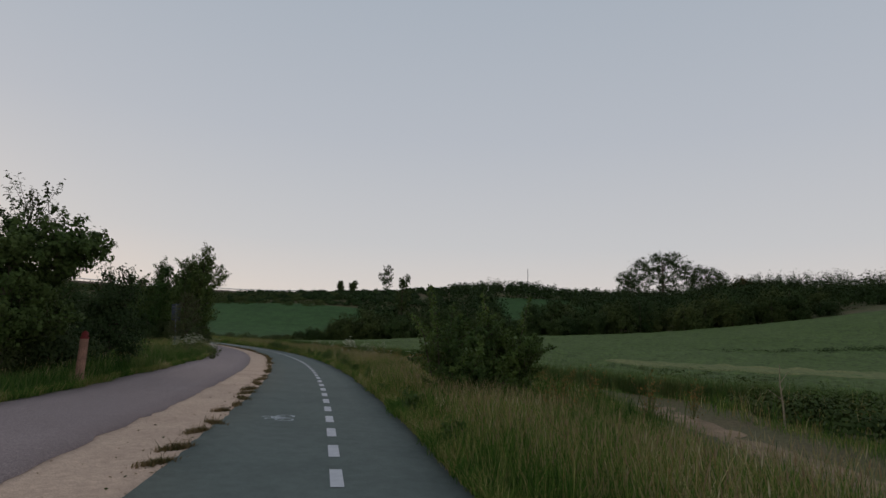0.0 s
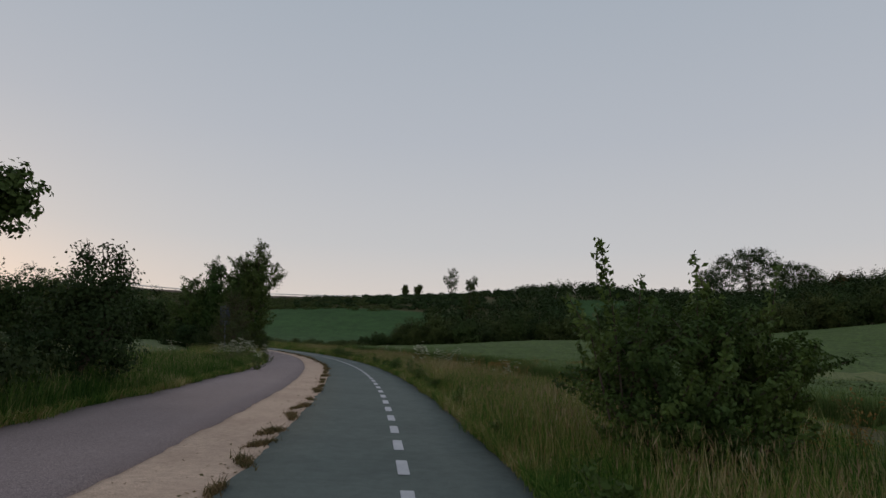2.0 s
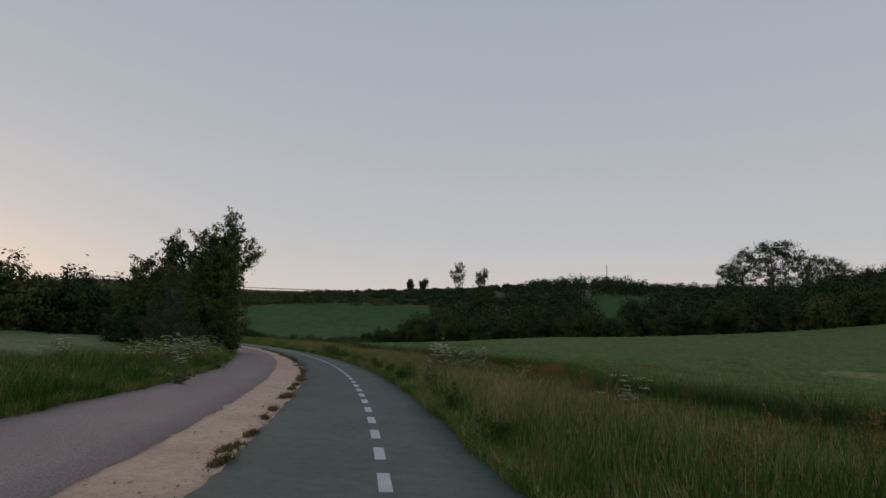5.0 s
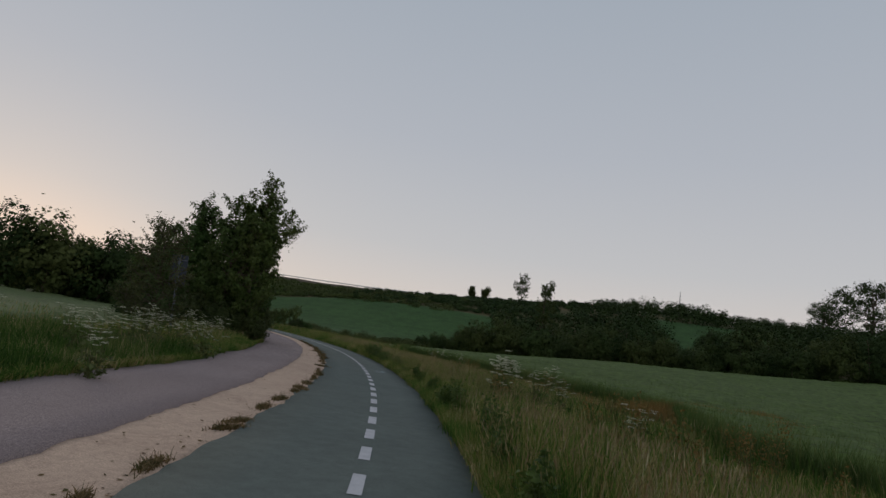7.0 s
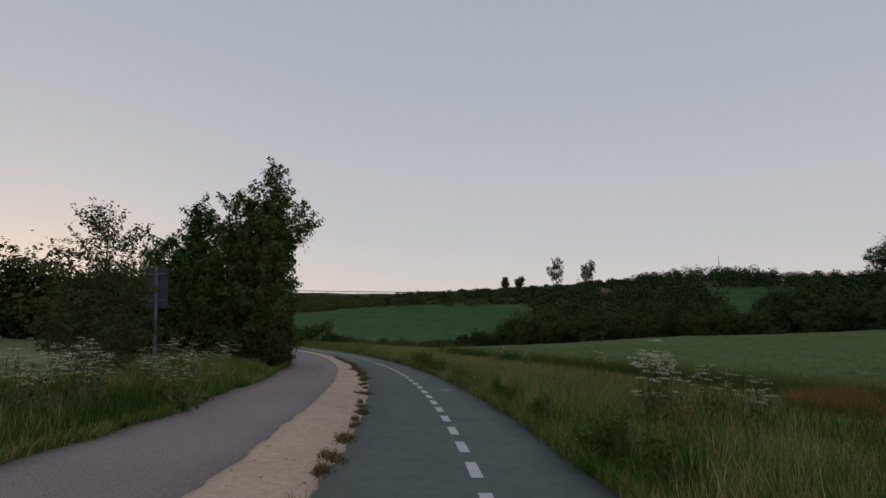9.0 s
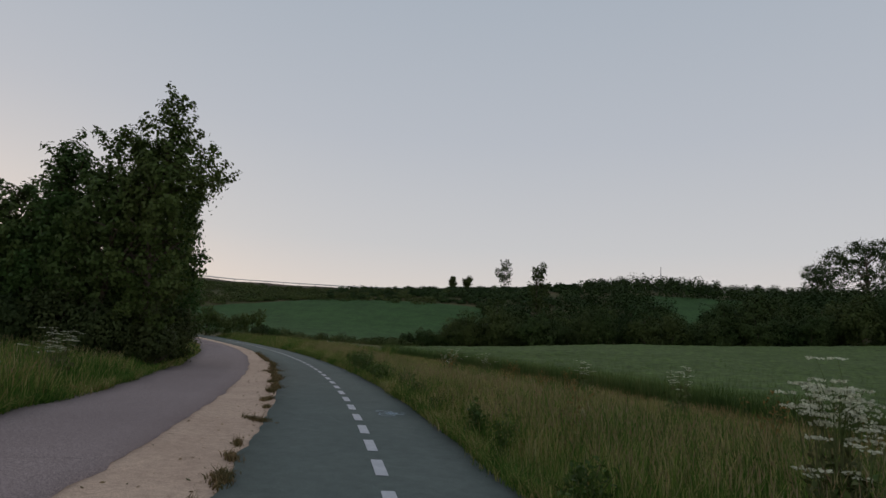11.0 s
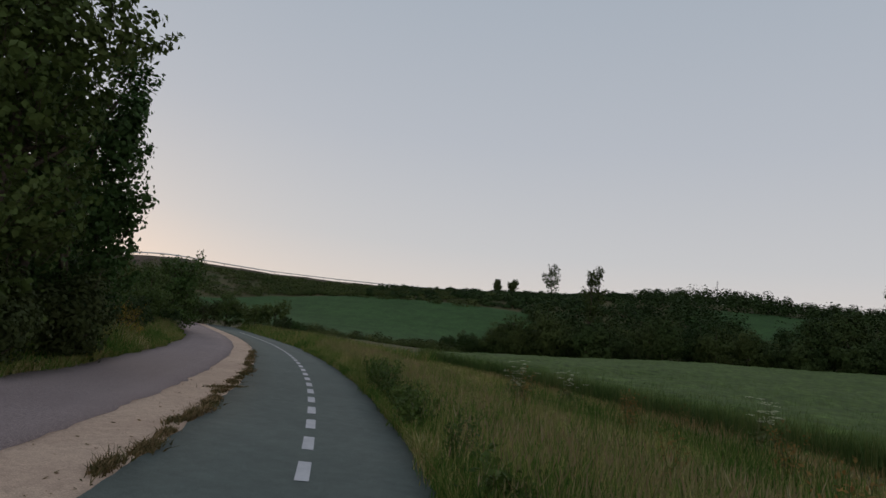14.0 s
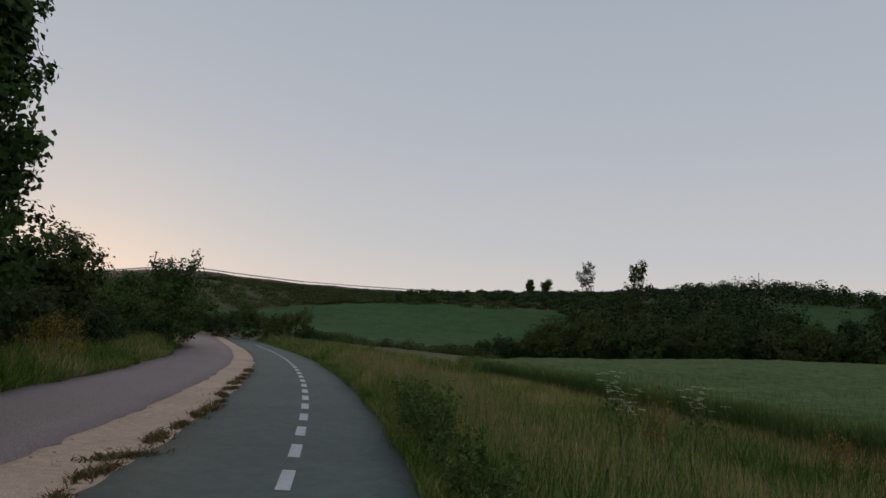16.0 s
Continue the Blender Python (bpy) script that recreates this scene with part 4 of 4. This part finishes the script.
tagged(put("ridge_bank", mesh_from("ridge_bank", bank_v, bank_f, M_RIDGE, True)), "bare brown road embankment along the ridge", "embankment", kind="structure")
pts = [(x, y, float(land(x, y)) + 1.9) for x, y in RAIL]
for (x0, y0, z0), (x1, y1, z1) in zip(pts, pts[1:]):
    v, f = tube([(x0, y0, z0 + 0.75), (x1, y1, z1 + 0.75)], [0.17, 0.17], 4)
    put("beam", mesh_from("beam", v, f, M_WHITE), rail)
    v, f = tube([(x0, y0, z0 - 0.3), (x0, y0, z0 + 0.85)], [0.08, 0.08], 4)
    put("rail_post", mesh_from("rail_post", v, f, M_STEEL), rail)

# ---- weeds ----


def umbel_plant(name, seed, height, stems, label, petal=0.0135):
    """A stand of cow parsley: stems with flat white flower heads and feathery leaves."""
    r = np.random.default_rng(seed)
    root = thing(name, (0, 0, 0), label, "wild flower", "white umbel plants")
    sp, fl, lf = [], [], []
    for _ in range(stems):
        a, d = r.uniform(0, 6.28), r.uniform(0.03, 0.34)
        h = height * r.uniform(0.55, 1.0)
        foot = np.array([np.cos(a) * d * 0.4, np.sin(a) * d * 0.4, -0.05])
        top = np.array([np.cos(a) * d, np.sin(a) * d, h])
        sp.append(tube([foot, (foot + top) / 2 + r.normal(0, 0.02, 3), top], [0.007, 0.006, 0.004], 4))
        for _ in range(3):
            c = top + r.normal(0, 0.07, 3) * [1, 1, 0.7]
            q = r.uniform(0, 1, (22, 1)) ** 0.5 * 0.062
            t = r.uniform(0, 6.28, 22)
            fl.append(c + np.concatenate([q * np.cos(t)[:, None], q * np.sin(t)[:, None], r.normal(0, 0.005, (22, 1))], 1))
            sp.append(tube([top - [0, 0, 0.12], c], [0.003, 0.002], 3))
        lf.append(foot + (top - foot) * r.uniform(0.05, 0.6, (16, 1)) + r.normal(0, 0.08, (16, 3)))
    v, f = merge(sp)
    put("stem_bundle", mesh_from("stem_bundle", v, f, M_STEM), root)
    tagged(put("flower_heads", leaves_mesh("flower_heads", np.concatenate(fl), petal, r, M_FLOWER, upward=0.0, slim=0.9, facing=np.tile([0.0, 0.0, 1.0], (sum(len(q) for q in fl), 1)), stray=0.75), root), kind="stuff")
    put("leaves", leaves_mesh("leaves", np.concatenate(lf), 0.09, r, M_STEM), root)
    return root


umbel = [umbel_plant("cow_parsley", 200 + i, h, n, "tall cow parsley with flat white flower heads in the grass", 0.024 if i == 0 else 0.015) for i, (h, n) in enumerate([(1.15, 16), (0.95, 10), (0.85, 8)])]
UMBELS = [(-4.95, 32.2, 0), (-4.75, 32.35, 0), (-4.0, 32.8, 1), (-3.5, 32.5, 2), (-11.9, 29.5, 1), (-12.6, 29.9, 1), (-12.2, 31.2, 2), (-11.5, 30.9, 2), (-13.6, 33.4, 1), (-14.3, 34.6, 2), (-13.9, 27.3, 2),
          (-4.0, 41.4, 1), (-10.2, 49.0, 2), (-9.0, 50.6, 2), (-5.6, 46.4, 2), (-2.4, 28.0, 2), (-1.0, 22.5, 2), (-14.8, 36.4, 2), (-15.6, 37.4, 1), (-9.6, 25.5, 2),
          (-10.4, 52.4, 2)]
UMBELS += [(*(float(a) for a in along(s, o)), k) for s, o, k in ((29.6, -5.0, 1), (30.4, -5.6, 2), (31.3, -4.9, 2), (32.0, -5.5, 1), (32.9, -5.0, 2), (35.2, -5.1, 2), (37.5, -4.9, 2))]
used = set()
for i, (x, y, k) in enumerate(UMBELS):
    if k in used:
        copy_at(umbel[k], x, y, i * 0.9, 0.9 + 0.2 * (i % 3) / 2)
    else:
        used.add(k)
        tree_at(umbel[k], x, y)


def broad_weed(name, seed, height, label, material, n=120, leaf=0.10, spread=0.16, category="weed"):
    r = np.random.default_rng(seed)
    root = thing(name, (0, 0, 0), label, category, "broad weeds at the path edge")
    sp, lf = [], []
    for _ in range(7):
        a = r.uniform(0, 6.28)
        top = np.array([np.cos(a) * spread * r.uniform(0.2, 1.4), np.sin(a) * spread * r.uniform(0.2, 1.4), height * r.uniform(0.6, 1)])
        sp.append(tube([(0, 0, -0.05), top * 0.5 + [0, 0, 0.04], top], [0.008, 0.006, 0.003], 4))
        k = r.uniform(0.05, 1, (n // 7, 1))
        lf.append(top * k + r.normal(0, 1, (n // 7, 3)) * (0.09 * (1.25 - k)) + [0, 0, 0.02])
    v, f = merge(sp)
    tagged(put("stem_bundle", mesh_from("stem_bundle", v, f, M_STEM), root), kind="stuff")
    put("leaves", leaves_mesh("leaves", np.concatenate(lf), leaf, r, material, upward=0.1, slim=0.55), root)
    return root


weeds = [broad_weed("thistle", 300, 0.75, "dark leafy thistle growing at the path edge", M_LEAF_BUSH, 420, 0.06, 0.16), broad_weed("dock_plant", 301, 0.45, "low dark broad-leaved dock at the path edge", M_LEAF_BUSH, 380, 0.065, 0.2),
         broad_weed("red_sorrel", 302, 0.85, "rusty brown seeding sorrel in the tall grass", M_RUST, 260, 0.045, 0.2)]
r = np.random.default_rng(310)
WEEDS = [(25.6, 1.45, 0), (25.0, 1.35, 1), (26.4, 1.5, 0), (23.4, 1.35, 1), (44.6, 1.35, 0), (45.2, 1.3, 0), (44.2, 1.3, 1), (45.9, 1.4, 1), (46.8, 1.35, 0), (43.6, 1.3, 1), (40.2, 1.35, 1), (41.6, 1.35, 0), (38.3, 1.35, 1),
         (48.6, 1.4, 0), (49.2, 1.5, 0), (33.0, 1.4, 1), (30.6, 1.35, 1), (20.6, 1.3, 1), (16.8, 1.3, 1), (13.2, 1.35, 1), (9.6, 1.3, 1), (6.8, 1.3, 1), (28.8, 1.4, 0), (36.2, 1.4, 1), (35.0, 1.35, 0)]
WEEDS += [(47.3, 1.6, 0), (47.6, 1.35, 0), (48.0, 1.55, 0), (48.3, 1.3, 0), (48.7, 1.65, 0), (48.1, 1.8, 0), (30.0, 1.4, 0), (30.3, 1.6, 0), (30.2, 1.3, 1), (46.2, 1.5, 0), (39.6, 1.45, 0), (50.4, 1.5, 0), (50.8, 1.7, 0)]
WEEDS += [(s, o, 2) for s, o in zip(r.uniform(8, 48, 46), r.uniform(2.2, 7.5, 46))]
used = set()
for i, (s, o, k) in enumerate(WEEDS):
    x, y = (float(a) for a in along(s, o))
    if k in used:
        copy_at(weeds[k], x, y, i * 1.9, float(r.uniform(0.7, 1.15)))
    else:
        used.add(k)
        tree_at(weeds[k], x, y)

# dry tufts along the joint between gravel and cycle path
TUFTS = [5.9, 6.6, 7.7, 8.4, 9.7, 10.5, 11.6, 12.6, 13.5, 14.8, 15.2, 16.2, 16.6, 17.8, 19.6, 20.3, 21.2, 22.6, 23.6, 25.4, 25.9, 27.2, 28.3, 29.6, 30.2, 31.3, 32.4, 33.0, 33.8, 34.6, 35.3, 37.0, 38.4, 39.4, 40.8, 41.5,
         42.2, 43.0, 43.6, 44.4, 45.0, 45.8, 46.4, 47.3, 48.1, 48.9, 49.6, 50.4, 51.3, 52.4, 53.5, 54.6, 55.6, 57]


def tuft(seed):
    r = np.random.default_rng(seed)
    n = 420
    x, y = r.normal(0, 0.03, n), r.normal(0, 0.105, n)
    v, f, tips = blades(r, x, y, r.uniform(0.01, 0.05, n), 0.011, 1.1, z0=np.full(n, -0.004))
    tall, tf, _ = blades(r, x[:40], y[:40], r.uniform(0.04, 0.10, 40), 0.006, 0.6, z0=np.full(40, -0.004))
    v, f = join_arrays([(v, f), (tall, tf)])
    me = fast_mesh("dry_tuft", v, f, M_TUFT)
    return tagged(put("dry_tuft", me), "small dry brown grass tuft in the gravel beside the cycle path", "grass tuft", "dry tufts along the path", kind="stuff")


kinds = [tuft(400 + i) for i in range(4)]
for i, s in enumerate(TUFTS):
    x, y = (float(a) for a in along(s, path_left(s) - 0.08 + float(r.normal(0, 0.03))))
    x2, y2 = (float(a) for a in along(s + 0.3, path_left(s + 0.3) - 0.08))
    m = Matrix.LocRotScale((x, y, float(land(x, y)) + 0.014), Euler((0, 0, math.atan2(-(x2 - x), y2 - y) + float(r.normal(0, 0.3)))), None)
    ob = kinds[i] if i < 4 else copy_thing(kinds[i % 4], m)
    wide = float(r.uniform(0.8, 1.7)) * (1.05 if s > 40 else 0.8)
    ob.matrix_basis = m @ Matrix.Diagonal((wide, wide, float(r.uniform(0.8, 1.4)) * (1.3 if s > 40 else 1.1), 1))

# ---- grass of the verges: far too many blades to count ----
rng = np.random.default_rng(500)


def sow(n, s0, s1, o0, o1, bias=1.0):
    s = rng.uniform(s0, s1, n)
    o = o0 + (o1 - o0) * rng.random(n) ** bias
    x, y = along(s, o)
    return x, y, s, o


def patch(x, y, scale, seed):
    """Cheap smooth variation over the plan, 0 to 1."""
    return 0.5 + 0.25 * (np.sin(x / scale + seed) * np.cos(y / scale * 1.3 - seed) + np.sin((x + y) / scale * 0.7 + 2 * seed))


def verge(name, label, n, s0, s1, o0, o1, h0, h1, width, bias=1.3, heads=0.25, keep=None, low=0.0, material=None):
    x, y, s, o = sow(n, s0, s1, o0, o1, bias)
    if keep is not None:
        k = keep(x, y, s, o)
        x, y, s, o = x[k], y[k], s[k], o[k]
    ramp_up = smooth((np.abs(o - o0) + 0.12) / 0.9)
    h = (h0 + (h1 - h0) * rng.random(len(x)) ** 1.9) * (0.3 + 0.7 * ramp_up) * (0.45 + 0.75 * patch(x, y, 0.9, 2.0) + 0.35 * patch(x, y, 0.35, 5.0))
    h = h * (1 - low * smooth((np.abs(o) - 2.2) / 2.6)) * (0.6 + 0.55 * patch(x, y, 1.25, 8.0))
    h = np.minimum(h, 0.62 + 0.14 * rng.random(len(x)))
    v, f, tips = blades(rng, x, y, h, width, 0.28)
    pick = rng.random(len(x)) < heads * (h > 0.4)
    hv, hf = seed_heads(rng, tips[pick], 0.1, 0.0042)
    tagged(put("seed_heads", fast_mesh("seed_heads", hv, hf, M_HEADS)), "straw and reddish seed heads above the grass", "grass", kind="stuff")
    return tagged(put(name, fast_mesh(name, v, f, material or M_GRASS)), label, "grass", kind="stuff")


def off_track(x, y, s, o):
    bare = np.exp(-((x - 4.9 - 0.09 * (y - 8)) / 1.25) ** 4) * smooth((22 - y) / 4)
    return rng.random(len(x)) > 1.05 * bare


verge("verge_grass", "tall mixed green and straw grass beside the cycle path", 170000, 1, 30, 1.06, 8.5, 0.22, 0.82, 0.0068, 1.35, 0.6, keep=off_track, low=0.62)
verge("green_clumps", "lush green grass clumps in the verge", 68000, 2, 50, 1.1, 7.0, 0.18, 0.6, 0.012, 1.15, 0.0, material=M_LUSH, keep=lambda x, y, s, o: (patch(x, y, 0.55, 4.0) > 0.5) & off_track(x, y, s, o))
verge("verge_grass", "tall mixed green and straw grass beside the cycle path", 190000, 30, 62, 1.06, 7.5, 0.2, 0.78, 0.0062, 1.3, 0.75, low=0.55, material=M_MEADOW)
verge("straw_grass", "low straw-coloured dry grass along the crop", 36000, 30, 64, 5.6, 10.5, 0.08, 0.3, 0.012, 1.0, 0.0, material=M_STRAW)
verge("verge_grass", "tall grass beside the cycle path further on", 26000, 62, 90, 1.12, 7.5, 0.35, 0.85, 0.02, 1.2)
verge("rough_grass", "rough grass between verge and wheat", 26000, -6, 40, 8.0, 16.0, 0.2, 0.55, 0.014, 1.0, keep=off_track)
verge("roadside_grass", "green grass verge along the road", 85000, 4, 34, -3.75, -8.5, 0.28, 0.6, 0.012, 1.6, 0.15, keep=lambda x, y, s, o: o < left_edge(s) - 0.02, material=M_LUSH)
verge("roadside_grass", "green grass verge along the road", 75000, 34, 68, -3.75, -8.0, 0.25, 0.6, 0.013, 1.6, 0.3, keep=lambda x, y, s, o: o < left_edge(s) - 0.02)
verge("rough_grass", "rough grass beyond the road", 30000, 2, 40, -8, -15, 0.25, 0.6, 0.018, 1.0)

# standing stems on the near part of the wheat
n = 80000
y = 15 + 55 * rng.random(n) ** 1.2
x = crop_edge(y) + 0.2 + 22 * rng.random(n) ** 2.6
v, f, tips = blades(rng, x, y, 0.45 + 0.28 * rng.random(n), 0.013, 0.22)
tagged(put("wheat", fast_mesh("wheat", v, f, M_WHEAT)), "green wheat stems at the edge of the field", "crop", kind="stuff")

# leaf litter and small stones on the gravel
n = 1500
s_l = rng.uniform(2, 62, n)
o_l = np.where(rng.random(n) < 0.7, path_left(s_l) - np.abs(rng.normal(0, 0.16, n)), rng.uniform(gravel_edge(s_l) - 0.1, path_left(s_l), n))
x, y = along(s_l, o_l)
c = np.stack([x, y, land(x, y) + 0.018], 1)
sz = rng.uniform(0.008, 0.03, (n, 1))
a = rng.uniform(0, 6.28, n)
u = np.stack([np.cos(a), np.sin(a), rng.normal(0, 0.15, n)], 1) * sz
w = np.stack([-np.sin(a), np.cos(a), rng.normal(0, 0.3, n)], 1) * sz * 0.5
V = np.stack([c - u, c + w, c + u, c - w], 1).reshape(-1, 3)
tagged(put("leaf_litter", fast_mesh("leaf_litter", V, np.arange(n)[:, None] * 4 + np.array([[0, 1, 2, 3]]), M_TUFT)), "scattered dry leaves and bits on the gravel strip", "leaf litter", kind="stuff")

# rusty docks and sorrel in the rough ground
n = 26000
th = rng.uniform(0, 6.28, n)
rr = rng.random(n) ** 0.6
k = rng.integers(0, 4, n)
cx, cy = np.array([-0.4, 1.0, 2.6, 3.6])[k], np.array([37.2, 40.0, 37.4, 42.6])[k]
x, y = cx + 1.5 * rr * np.cos(th), cy + 1.7 * rr * np.sin(th)
v, f, tips = blades(rng, x, y, 0.25 + 0.5 * rng.random(n) * (1 - 0.5 * rr), 0.010, 0.3)
tagged(put("rusty_weeds", fast_mesh("rusty_weeds", v, f, M_RUST)), "patch of rusty brown dry weeds beside the wheat", "weeds", kind="stuff")

# ragged short grass along the edges of the asphalt
n = 30000
s_e = rng.uniform(2, 62, n)
o_e = 1.17 - np.abs(rng.normal(0, 0.055, n)) * (0.4 + 1.2 * patch(s_e, s_e * 0.3, 0.5, 1.0))
x, y = along(s_e, o_e)
v1, f1, _ = blades(rng, x, y, rng.uniform(0.05, 0.22, n), 0.008, 0.7, z0=land(x, y) + 0.02)
o_w = left_edge(s_e) + np.abs(rng.normal(0, 0.05, n)) * (0.4 + 1.0 * patch(s_e, s_e * 0.3, 0.6, 3.0))
x, y = along(s_e, o_w)
v2, f2, _ = blades(rng, x, y, rng.uniform(0.05, 0.2, n), 0.009, 0.7, z0=land(x, y) + 0.02)
V, F = join_arrays([(v1, f1), (v2, f2)])
tagged(put("edge_grass", fast_mesh("edge_grass", V, F, M_GRASS)), "short ragged grass creeping over the asphalt edges", "grass", kind="stuff")
